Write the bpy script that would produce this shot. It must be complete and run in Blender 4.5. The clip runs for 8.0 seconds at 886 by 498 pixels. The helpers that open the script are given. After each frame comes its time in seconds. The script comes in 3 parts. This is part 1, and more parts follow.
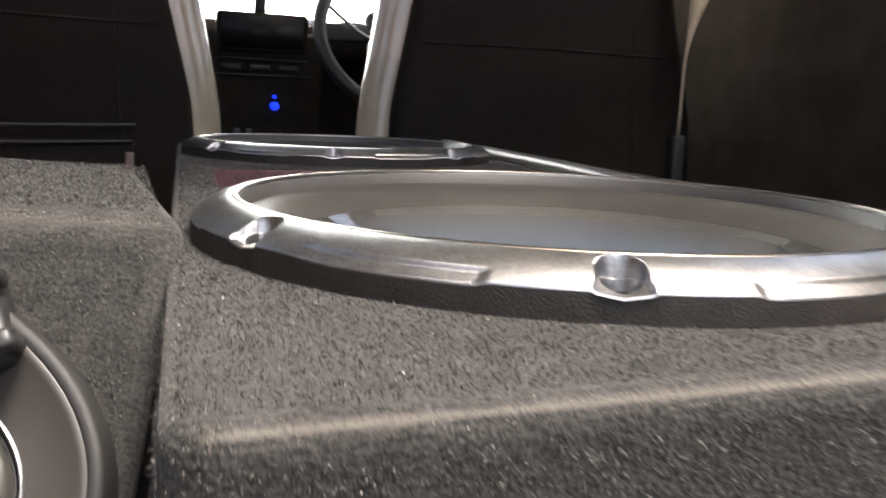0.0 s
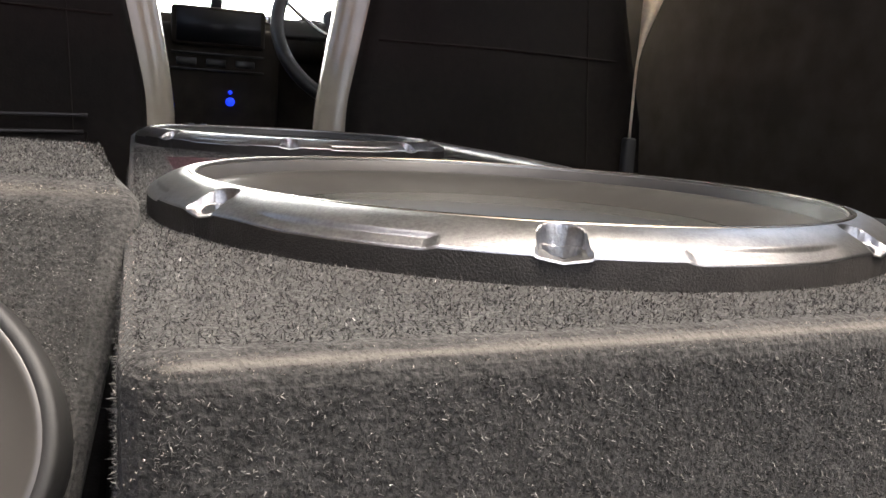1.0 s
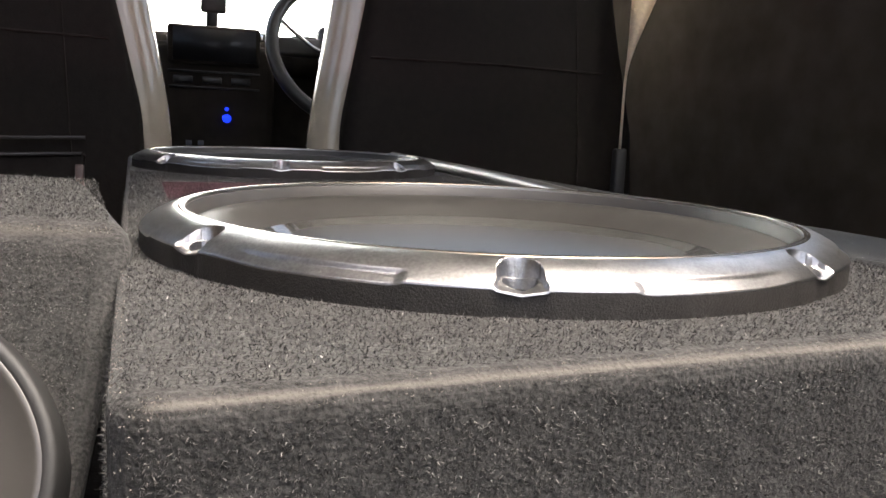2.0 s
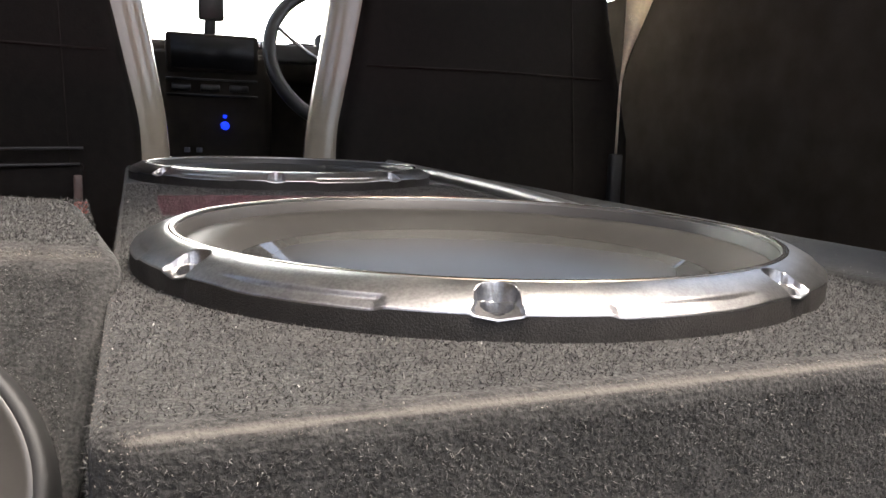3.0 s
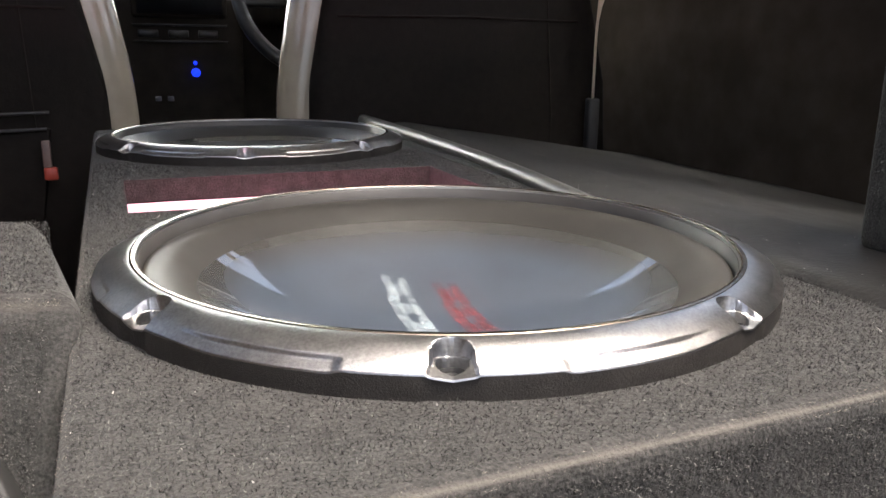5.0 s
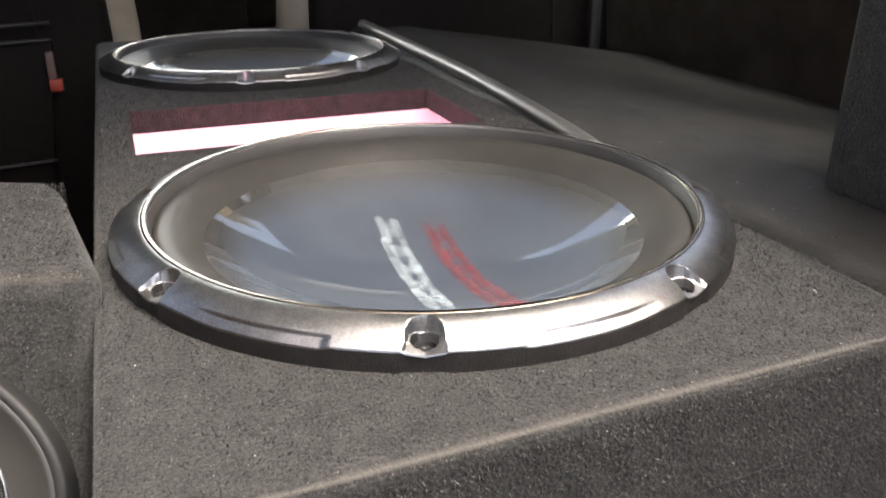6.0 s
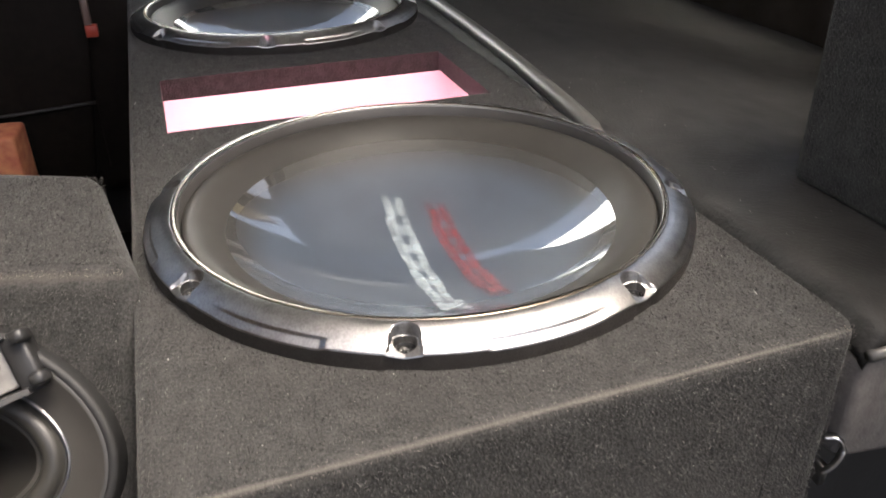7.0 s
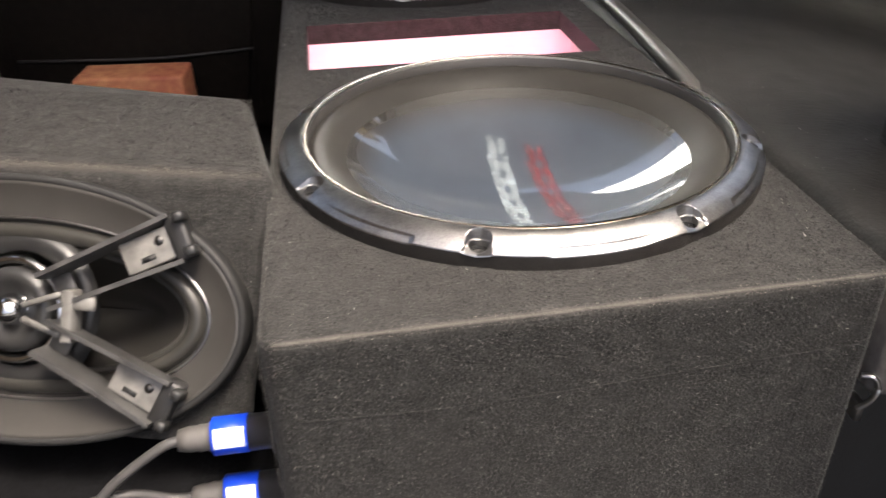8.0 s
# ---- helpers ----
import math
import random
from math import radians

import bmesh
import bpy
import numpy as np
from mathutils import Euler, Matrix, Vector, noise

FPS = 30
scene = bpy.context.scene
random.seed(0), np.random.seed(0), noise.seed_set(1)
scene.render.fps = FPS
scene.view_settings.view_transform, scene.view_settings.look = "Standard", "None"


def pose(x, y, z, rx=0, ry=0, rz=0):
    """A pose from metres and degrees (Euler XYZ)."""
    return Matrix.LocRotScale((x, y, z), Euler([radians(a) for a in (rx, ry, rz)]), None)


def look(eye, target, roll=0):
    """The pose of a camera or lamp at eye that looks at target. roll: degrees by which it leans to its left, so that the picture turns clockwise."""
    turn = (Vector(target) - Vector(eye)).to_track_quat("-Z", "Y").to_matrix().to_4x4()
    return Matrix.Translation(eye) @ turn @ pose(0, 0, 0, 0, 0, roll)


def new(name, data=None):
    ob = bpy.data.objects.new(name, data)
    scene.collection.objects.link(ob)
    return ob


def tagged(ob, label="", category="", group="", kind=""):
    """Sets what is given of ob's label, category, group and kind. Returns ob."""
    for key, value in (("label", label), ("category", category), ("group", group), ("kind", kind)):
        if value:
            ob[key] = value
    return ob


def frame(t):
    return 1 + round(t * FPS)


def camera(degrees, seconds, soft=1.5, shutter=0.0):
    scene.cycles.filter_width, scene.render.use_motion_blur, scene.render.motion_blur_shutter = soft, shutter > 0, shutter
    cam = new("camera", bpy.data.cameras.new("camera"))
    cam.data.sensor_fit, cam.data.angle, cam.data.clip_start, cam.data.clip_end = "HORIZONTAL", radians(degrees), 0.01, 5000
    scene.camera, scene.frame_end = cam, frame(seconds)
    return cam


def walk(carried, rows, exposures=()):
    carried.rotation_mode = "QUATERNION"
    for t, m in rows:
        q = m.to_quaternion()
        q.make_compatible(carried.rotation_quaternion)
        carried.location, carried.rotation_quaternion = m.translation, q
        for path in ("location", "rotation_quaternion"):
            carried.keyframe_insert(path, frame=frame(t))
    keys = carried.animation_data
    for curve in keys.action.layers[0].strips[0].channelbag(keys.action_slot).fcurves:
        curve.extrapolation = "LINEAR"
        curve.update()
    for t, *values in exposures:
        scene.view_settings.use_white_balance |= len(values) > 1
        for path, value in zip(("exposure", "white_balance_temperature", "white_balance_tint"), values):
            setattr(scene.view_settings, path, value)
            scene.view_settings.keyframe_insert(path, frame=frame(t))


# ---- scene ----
cam = camera(58.1, 8.0, 1.5, 0.4)
PATH = [
    (0, (-0.157, -0.312, 0.451), (0.462, 1.558, 0.106), 2.3),
    (0.1, (-0.16, -0.319, 0.449), (0.503, 1.537, 0.107), 3.0),
    (0.2, (-0.162, -0.322, 0.448), (0.524, 1.525, 0.107), 3.4),
    (0.3, (-0.163, -0.326, 0.448), (0.536, 1.517, 0.11), 3.5),
    (0.5, (-0.161, -0.327, 0.45), (0.543, 1.516, 0.121), 3.1),
    (1, (-0.159, -0.324, 0.443), (0.564, 1.511, 0.112), 3.5),
    (1.5, (-0.159, -0.331, 0.445), (0.565, 1.504, 0.118), 3.1),
    (2, (-0.156, -0.342, 0.454), (0.565, 1.497, 0.142), 2.5),
    (3.5, (-0.149, -0.349, 0.468), (0.574, 1.49, 0.158), 1.7),
    (4, (-0.145, -0.344, 0.479), (0.591, 1.481, 0.121), 1.2),
    (4.5, (-0.143, -0.344, 0.489), (0.597, 1.462, 0.055), 1.0),
    (5.8, (-0.138, -0.361, 0.537), (0.572, 1.377, -0.153), 0.2),
    (6, (-0.137, -0.368, 0.548), (0.548, 1.341, -0.232), 0.1),
    (6.5, (-0.131, -0.379, 0.577), (0.499, 1.28, -0.344), -0.2),
    (7, (-0.125, -0.401, 0.609), (0.442, 1.245, -0.376), -0.6),
    (7.5, (-0.111, -0.437, 0.611), (0.312, 1.203, -0.453), -1.4),
    (8, (-0.117, -0.475, 0.618), (0.119, 1.213, -0.428), -1.3),
]
walk(cam, [(t, look(eye, target, roll)) for t, eye, target, roll in PATH],
     [(0.0, 2.38, 6650, 10), (0.6, 2.43, 6650, 10), (2.0, 2.43, 6650, 10), (4.5, 2.33, 6550, 10), (6.0, 2.18, 6600, 10), (6.8, 1.98, 6650, 10), (8.0, 1.98, 6800, 11)])

# ---- light ----
world = bpy.data.worlds.new("daylight")
scene.world = world
world.use_nodes = True
wn = world.node_tree
sky = wn.nodes.new("ShaderNodeTexSky")
sky.sky_type, sky.sun_disc = "NISHITA", False
sky.sun_elevation, sky.sun_rotation = radians(71), radians(134)
sky.air_density, sky.dust_density, sky.ozone_density = 0.8, 8.0, 0.6
wn.nodes["Background"].inputs["Strength"].default_value = 0.12
wn.links.new(sky.outputs["Color"], wn.nodes["Background"].inputs["Color"])

sun_data = bpy.data.lights.new("sun", "SUN")
sun_data.energy, sun_data.angle, sun_data.color = 1.5, radians(20), (1.0, 0.95, 0.88)
sun = new("sun", sun_data)
sun.matrix_world = look((0.75, -0.72, 3.0), (0, 0, 0))


# ---- materials ----
def mat(name, color, rough=0.6, metal=0.0, vary=0.25, scale=40.0, bump=0.0, bump_scale=300.0, coat=0.0, second=None, spec=0.5, sheen=0.0, broad=1.0):
    m = bpy.data.materials.new(name)
    m.use_nodes = True
    nt, b = m.node_tree, m.node_tree.nodes["Principled BSDF"]
    tc = nt.nodes.new("ShaderNodeTexCoord")
    n1 = nt.nodes.new("ShaderNodeTexNoise")
    n1.inputs["Scale"].default_value, n1.inputs["Detail"].default_value = scale, 6
    n2 = nt.nodes.new("ShaderNodeTexNoise")
    n2.inputs["Scale"].default_value, n2.inputs["Detail"].default_value = scale / 9, 3
    for n in (n1, n2):
        nt.links.new(tc.outputs["Object"], n.inputs["Vector"])
    add = nt.nodes.new("ShaderNodeMath")
    add.operation = "ADD"
    nt.links.new(n1.outputs["Fac"], add.inputs[0])
    soft = nt.nodes.new("ShaderNodeMapRange")
    soft.inputs["To Min"].default_value, soft.inputs["To Max"].default_value = 0.5 - 0.5 * broad, 0.5 + 0.5 * broad
    nt.links.new(n2.outputs["Fac"], soft.inputs["Value"])
    nt.links.new(soft.outputs["Result"], add.inputs[1])
    ramp = nt.nodes.new("ShaderNodeMapRange")
    ramp.inputs["From Min"].default_value, ramp.inputs["From Max"].default_value = 0.7, 1.3
    nt.links.new(add.outputs[0], ramp.inputs["Value"])
    mix = nt.nodes.new("ShaderNodeMix")
    mix.data_type = "RGBA"
    dark = [c * (1 - vary) for c in color]
    light = second or [min(1, c * (1 + vary)) for c in color]
    mix.inputs["A"].default_value, mix.inputs["B"].default_value = (*dark, 1), (*light, 1)
    nt.links.new(ramp.outputs["Result"], mix.inputs["Factor"])
    nt.links.new(mix.outputs["Result"], b.inputs["Base Color"])
    b.inputs["Roughness"].default_value, b.inputs["Metallic"].default_value = rough, metal
    b.inputs["Coat Weight"].default_value, b.inputs["Coat Roughness"].default_value = coat, 0.06
    b.inputs["Specular IOR Level"].default_value = spec
    b.inputs["Sheen Weight"].default_value, b.inputs["Sheen Roughness"].default_value = sheen, 0.5
    if bump:
        n3 = nt.nodes.new("ShaderNodeTexNoise")
        n3.inputs["Scale"].default_value, n3.inputs["Detail"].default_value = bump_scale, 4
        nt.links.new(tc.outputs["Object"], n3.inputs["Vector"])
        bp = nt.nodes.new("ShaderNodeBump")
        bp.inputs["Strength"].default_value, bp.inputs["Distance"].default_value = bump, 0.001
        nt.links.new(n3.outputs["Fac"], bp.inputs["Height"])
        nt.links.new(bp.outputs["Normal"], b.inputs["Normal"])
    return m


def edge_wear(m, a, b, reach, color, skew=0.0, lift=0.0):
    """A copy of a carpet whose pile is rubbed pale and dusty round the line y = a + skew x, z = b + lift x, in uneven patches."""
    m = m.copy()
    m.name = "carpet_rubbed"
    nt, bsdf = m.node_tree, m.node_tree.nodes["Principled BSDF"]
    tc, sep = nt.nodes.new("ShaderNodeTexCoord"), nt.nodes.new("ShaderNodeSeparateXYZ")
    nt.links.new(tc.outputs["Object"], sep.inputs[0])
    vec = nt.nodes.new("ShaderNodeCombineXYZ")
    for axis, rate in (("Y", skew), ("Z", lift)):
        level = nt.nodes.new("ShaderNodeMath")
        level.operation = "MULTIPLY_ADD"
        level.inputs[1].default_value = -rate
        nt.links.new(sep.outputs["X"], level.inputs[0])
        nt.links.new(sep.outputs[axis], level.inputs[2])
        nt.links.new(level.outputs[0], vec.inputs[axis])
    dist = nt.nodes.new("ShaderNodeVectorMath")
    dist.operation = "DISTANCE"
    dist.inputs[1].default_value = (0, a, b)
    nt.links.new(vec.outputs[0], dist.inputs[0])
    n = nt.nodes.new("ShaderNodeTexNoise")
    n.inputs["Scale"].default_value, n.inputs["Detail"].default_value = 34, 5
    nt.links.new(tc.outputs["Object"], n.inputs["Vector"])
    mul = nt.nodes.new("ShaderNodeMath")
    mul.operation = "MULTIPLY_ADD"
    mul.inputs[1].default_value, mul.inputs[2].default_value = -2.6 * reach, reach * 2.2
    nt.links.new(n.outputs["Fac"], mul.inputs[0])
    r = nt.nodes.new("ShaderNodeMapRange")
    r.inputs["From Min"].default_value = 0.0
    r.inputs["To Min"].default_value, r.inputs["To Max"].default_value = 1.0, 0.0
    nt.links.new(dist.outputs["Value"], r.inputs["Value"])
    nt.links.new(mul.outputs[0], r.inputs["From Max"])
    mix = nt.nodes.new("ShaderNodeMix")
    mix.data_type = "RGBA"
    mix.inputs["B"].default_value = (*color, 1)
    nt.links.new(r.outputs["Result"], mix.inputs["Factor"])
    nt.links.new(bsdf.inputs["Base Color"].links[0].from_socket, mix.inputs["A"])
    nt.links.new(mix.outputs["Result"], bsdf.inputs["Base Color"])
    return m


def glow(name, color, strength):
    m = bpy.data.materials.new(name)
    m.use_nodes = True
    b = m.node_tree.nodes["Principled BSDF"]
    b.inputs["Base Color"].default_value = (*color, 1)
    b.inputs["Emission Color"].default_value = (*color, 1)
    b.inputs["Emission Strength"].default_value = strength
    return m


def glass(name):
    m = bpy.data.materials.new(name)
    m.use_nodes = True
    b = m.node_tree.nodes["Principled BSDF"]
    b.inputs["Base Color"].default_value = (0.93, 0.97, 0.95, 1)
    b.inputs["Transmission Weight"].default_value, b.inputs["Roughness"].default_value, b.inputs["IOR"].default_value = 1, 0.0, 1.02
    return m


CARPET = mat("carpet_grey", (0.022, 0.0216, 0.021), 0.95, vary=0.6, scale=900, bump=1.0, bump_scale=620, second=(0.056, 0.0545, 0.052), spec=0.1, sheen=0.06, broad=0.45)


def pile(name, stops):
    """Fibres that each take a shade of their own."""
    m = bpy.data.materials.new(name)
    m.use_nodes = True
    nt, b = m.node_tree, m.node_tree.nodes["Principled BSDF"]
    geo = nt.nodes.new("ShaderNodeNewGeometry")
    ramp = nt.nodes.new("ShaderNodeValToRGB")
    ramp.color_ramp.elements[0].position, ramp.color_ramp.elements[0].color = stops[0][0], (*stops[0][1], 1)
    ramp.color_ramp.elements[1].position, ramp.color_ramp.elements[1].color = stops[-1][0], (*stops[-1][1], 1)
    for at, c in stops[1:-1]:
        ramp.color_ramp.elements.new(at).color = (*c, 1)
    nt.links.new(geo.outputs["Random Per Island"], ramp.inputs["Fac"])
    tc, clump, blot = (nt.nodes.new("ShaderNode" + kind) for kind in ("TexCoord", "TexNoise", "TexNoise"))
    total = nt.nodes.new("ShaderNodeMath")
    total.operation = "ADD"
    for n, size, socket in ((clump, 900.0, 0), (blot, 110.0, 1)):
        n.inputs["Scale"].default_value, n.inputs["Detail"].default_value = size, 3
        nt.links.new(tc.outputs["Object"], n.inputs["Vector"])
        nt.links.new(n.outputs["Fac"], total.inputs[socket])
    tone = nt.nodes.new("ShaderNodeMapRange")
    tone.inputs["From Min"].default_value, tone.inputs["From Max"].default_value = 0.7, 1.3
    tone.inputs["To Min"].default_value, tone.inputs["To Max"].default_value = 0.4, 1.55
    nt.links.new(total.outputs[0], tone.inputs["Value"])
    shade = nt.nodes.new("ShaderNodeVectorMath")
    shade.operation = "SCALE"
    nt.links.new(ramp.outputs["Color"], shade.inputs[0])
    nt.links.new(tone.outputs["Result"], shade.inputs["Scale"])
    nt.links.new(shade.outputs["Vector"], b.inputs["Base Color"])
    b.inputs["Roughness"].default_value, b.inputs["Specular IOR Level"].default_value = 0.75, 0.25
    return m


FIBRE = pile("carpet_fibre", [(0.0, (0.018, 0.0175, 0.0168)), (0.45, (0.034, 0.033, 0.0315)), (0.75, (0.062, 0.060, 0.056)), (0.93, (0.110, 0.107, 0.100)), (1.0, (0.125, 0.121, 0.114))])
CARPET_WORN = pile("carpet_worn", [(0.0, (0.07, 0.062, 0.054)), (0.6, (0.14, 0.125, 0.108)), (1.0, (0.26, 0.235, 0.205))])
LINT = mat("lint", (0.40, 0.385, 0.36), 0.9, spec=0.1)
RING = mat("satin_black_metal", (0.36, 0.356, 0.353), 0.28, metal=1.0, vary=0.25, scale=900, bump=0.16, bump_scale=1900)
# Dark copy of the ring's finish; shade on its upright side is in the colour.
RING_SHADED = mat("ring_side_shaded", (0.022, 0.020, 0.0185), 0.5, vary=0.35, scale=900, bump=0.4, bump_scale=1500, spec=0.3)
RUBBER = mat("black_rubber", (0.027, 0.0255, 0.023), 0.55, vary=0.15, scale=60, bump=0.03, spec=0.12, coat=0.12)
RUBBER.node_tree.nodes["Principled BSDF"].inputs["Coat Roughness"].default_value = 0.34
RUBBER.node_tree.nodes["Principled BSDF"].inputs["Coat IOR"].default_value = 1.55
DARK_GREY = mat("dark_matt_grey", (0.030, 0.028, 0.026), 0.5, vary=0.2, scale=60)
CONE = mat("glossy_cone", (0.040, 0.051, 0.068), 0.5, vary=0.12, scale=30, coat=1.0, spec=0.3)
CONE.node_tree.nodes["Principled BSDF"].inputs["Coat IOR"].default_value = 2.2
CONE.node_tree.nodes["Principled BSDF"].inputs["Coat Roughness"].default_value = 0.035


def rim_blend(m, r0, r1, color):
    """The cone's colour runs into that of the rubber edge between two radii."""
    nt, bsdf = m.node_tree, m.node_tree.nodes["Principled BSDF"]
    tc, reach = nt.nodes.new("ShaderNodeTexCoord"), nt.nodes.new("ShaderNodeVectorMath")
    reach.operation = "LENGTH"
    nt.links.new(tc.outputs["Object"], reach.inputs[0])
    r = nt.nodes.new("ShaderNodeMapRange")
    r.interpolation_type = "SMOOTHSTEP"
    r.inputs["From Min"].default_value, r.inputs["From Max"].default_value = r0, r1
    nt.links.new(reach.outputs["Value"], r.inputs["Value"])
    mix = nt.nodes.new("ShaderNodeMix")
    mix.data_type = "RGBA"
    mix.inputs["B"].default_value = (*color, 1)
    nt.links.new(r.outputs["Result"], mix.inputs["Factor"])
    nt.links.new(bsdf.inputs["Base Color"].links[0].from_socket, mix.inputs["A"])
    nt.links.new(mix.outputs["Result"], bsdf.inputs["Base Color"])


rim_blend(CONE, 0.088, 0.112, (0.027, 0.0255, 0.023))
# Brown tint carries the warm daylight reflected in the rim lip.
LIP_TAN = mat("tan_lip_metal", (0.22, 0.185, 0.15), 0.24, metal=1.0, vary=0.2, scale=300, bump=0.05)


def faded(m, scale, most=0.62):
    """A print worn thin in patches."""
    nt, b = m.node_tree, m.node_tree.nodes["Principled BSDF"]
    tc, n = nt.nodes.new("ShaderNodeTexCoord"), nt.nodes.new("ShaderNodeTexNoise")
    n.inputs["Scale"].default_value, n.inputs["Detail"].default_value = scale, 3
    r = nt.nodes.new("ShaderNodeMapRange")
    r.inputs["From Min"].default_value, r.inputs["From Max"].default_value = 0.28, 0.62
    r.inputs["To Min"].default_value, r.inputs["To Max"].default_value = 0.16, most
    nt.links.new(tc.outputs["Object"], n.inputs["Vector"])
    nt.links.new(n.outputs["Fac"], r.inputs["Value"])
    nt.links.new(r.outputs["Result"], b.inputs["Alpha"])
    return m


WHITE_INK = faded(mat("white_ink", (0.28, 0.33, 0.36), 0.4, vary=0.15), 90, 0.5)
RED_INK = faded(mat("red_ink", (0.19, 0.032, 0.036), 0.4, vary=0.2), 110, 0.34)
RED_INK_SOLID = mat("red_plastic", (0.35, 0.05, 0.03), 0.4)
SCREW = mat("blackened_screw", (0.09, 0.088, 0.085), 0.35, metal=1.0, vary=0.3, scale=400, bump=0.1)
STEEL = mat("screw_steel", (0.42, 0.42, 0.42), 0.3, metal=1.0, bump=0.1)
BRASS = mat("brass", (0.75, 0.58, 0.30), 0.3, metal=1.0)
CHROME = mat("chrome", (0.6, 0.6, 0.6), 0.12, metal=1.0)
LEATHER = mat("black_leather", (0.019, 0.0185, 0.0175), 0.6, vary=0.5, scale=45, bump=0.7, bump_scale=420, spec=0.22)
LEATHER_SEAM = mat("leather_piping", (0.065, 0.062, 0.057), 0.36, vary=0.2, scale=60, bump=0.2)
SEAT = mat("seat_fabric_black", (0.0105, 0.0082, 0.0066), 0.75, vary=0.3, scale=80, bump=0.3, bump_scale=300, spec=0.12)
BUCKLE = mat("buckle_plastic", (0.13, 0.085, 0.07), 0.5, vary=0.2)
# Cream that stands for daylight in the gap between seat and door.
GAP_CREAM = mat("lit_gap_cream", (0.74, 0.63, 0.47), 0.8, vary=0.15, scale=200)
# Beige leather; its paleness also carries the windscreen light glancing off the bolsters.
BOLSTER = mat("seat_bolster_lit_beige", (0.33, 0.28, 0.21), 0.22, vary=0.15, scale=20, bump=0.2, bump_scale=200, coat=0.6)
PANEL = mat("grey_seat_fabric", (0.115, 0.105, 0.098), 0.85, vary=0.3, scale=120, bump=0.5, bump_scale=500)
PLASTIC = mat("black_plastic", (0.02, 0.02, 0.02), 0.4, vary=0.25, scale=50, bump=0.15)
PLASTIC_DARK = mat("matt_black_trim", (0.012, 0.012, 0.012), 0.65, vary=0.3, scale=30, bump=0.2)
SPK_GREY = mat("speaker_frame_grey", (0.042, 0.040, 0.037), 0.34, vary=0.15, scale=40, bump=0.05)
BRIDGE = mat("scuffed_bridge_plastic", (0.052, 0.051, 0.050), 0.42, vary=0.5, scale=70, bump=0.2, bump_scale=500)
BRIDGE_PALE = mat("worn_bridge_plastic", (0.15, 0.145, 0.135), 0.4, vary=0.5, scale=90, bump=0.2, bump_scale=500)
POLY = mat("polypropylene_cone", (0.015, 0.014, 0.0125), 0.35, vary=0.25, scale=20, coat=0.7)
SURROUND = mat("grey_surround", (0.026, 0.025, 0.022), 0.4, vary=0.2, scale=60)
BLUE = mat("blue_plastic", (0.005, 0.05, 0.55), 0.35, vary=0.1)
WHITE = mat("white_plastic", (0.75, 0.77, 0.8), 0.4, vary=0.05)
BOOT = mat("cable_boot", (0.085, 0.08, 0.075), 0.55, vary=0.25, scale=90)
CABLE = mat("grey_cable", (0.052, 0.050, 0.049), 0.5, vary=0.2, scale=90)
ORANGE = mat("orange_print", (0.86, 0.24, 0.14), 0.6, vary=0.3, scale=60, second=(0.92, 0.46, 0.22))
GREYCLOTH = mat("grey_cloth", (0.10, 0.095, 0.09), 0.9, vary=0.3, scale=80, bump=0.4)
PORT_PAINT = mat("port_paint", (0.8, 0.76, 0.76), 0.5, vary=0.05)
LED = glow("led_strip_pink", (1.0, 0.34, 0.47), 9.5)
BLUE_LED = glow("blue_led", (0.006, 0.03, 0.9), 0.42)
DIM_LED = glow("dim_led", (0.05, 0.055, 0.07), 0.02)
ROOF = mat("roof_lining", (0.42, 0.41, 0.39), 0.9, vary=0.15, scale=60)
TRIMWALL = mat("side_trim", (0.055, 0.044, 0.034), 0.95, vary=0.3, scale=20, bump=0.2, spec=0.0)
FLOORMAT = mat("boot_carpet", (0.005, 0.005, 0.0055), 0.95, vary=0.4, scale=300, bump=0.6, spec=0.05)
ASPHALT = mat("asphalt", (0.12, 0.12, 0.115), 0.9, vary=0.3, scale=30)
GLASS = glass("window_glass")
SCREEN = mat("screen_black", (0.01, 0.01, 0.012), 0.35, vary=0.1, spec=0.2)
DASH = mat("dash_vinyl", (0.024, 0.020, 0.017), 0.85, vary=0.3, scale=30, bump=0.2, spec=0.06)


# ---- mesh helpers ----
def thing(name, label, category, m=None, group=""):
    e = new(name)
    e.empty_display_size = 0.05
    if m is not None:
        e.matrix_world = m
    return tagged(e, label, category, group)


def obj(name, bm, material, smooth=True):
    me = bpy.data.meshes.new(name)
    bmesh.ops.recalc_face_normals(bm, faces=bm.faces)
    bm.to_mesh(me)
    bm.free()
    for p in me.polygons:
        p.use_smooth = smooth
    me.materials.append(material)
    return new(name, me)


def part(name, bm, material, parent, label="", smooth=True, at=None):
    ob = obj(name, bm, material, smooth)
    ob.parent = parent
    if at is not None:
        ob.matrix_basis = at
    return tagged(ob, label)


def setting(name, bm, material, label, category):
    return tagged(obj(name, bm, material, False), label, category, "", "structure")


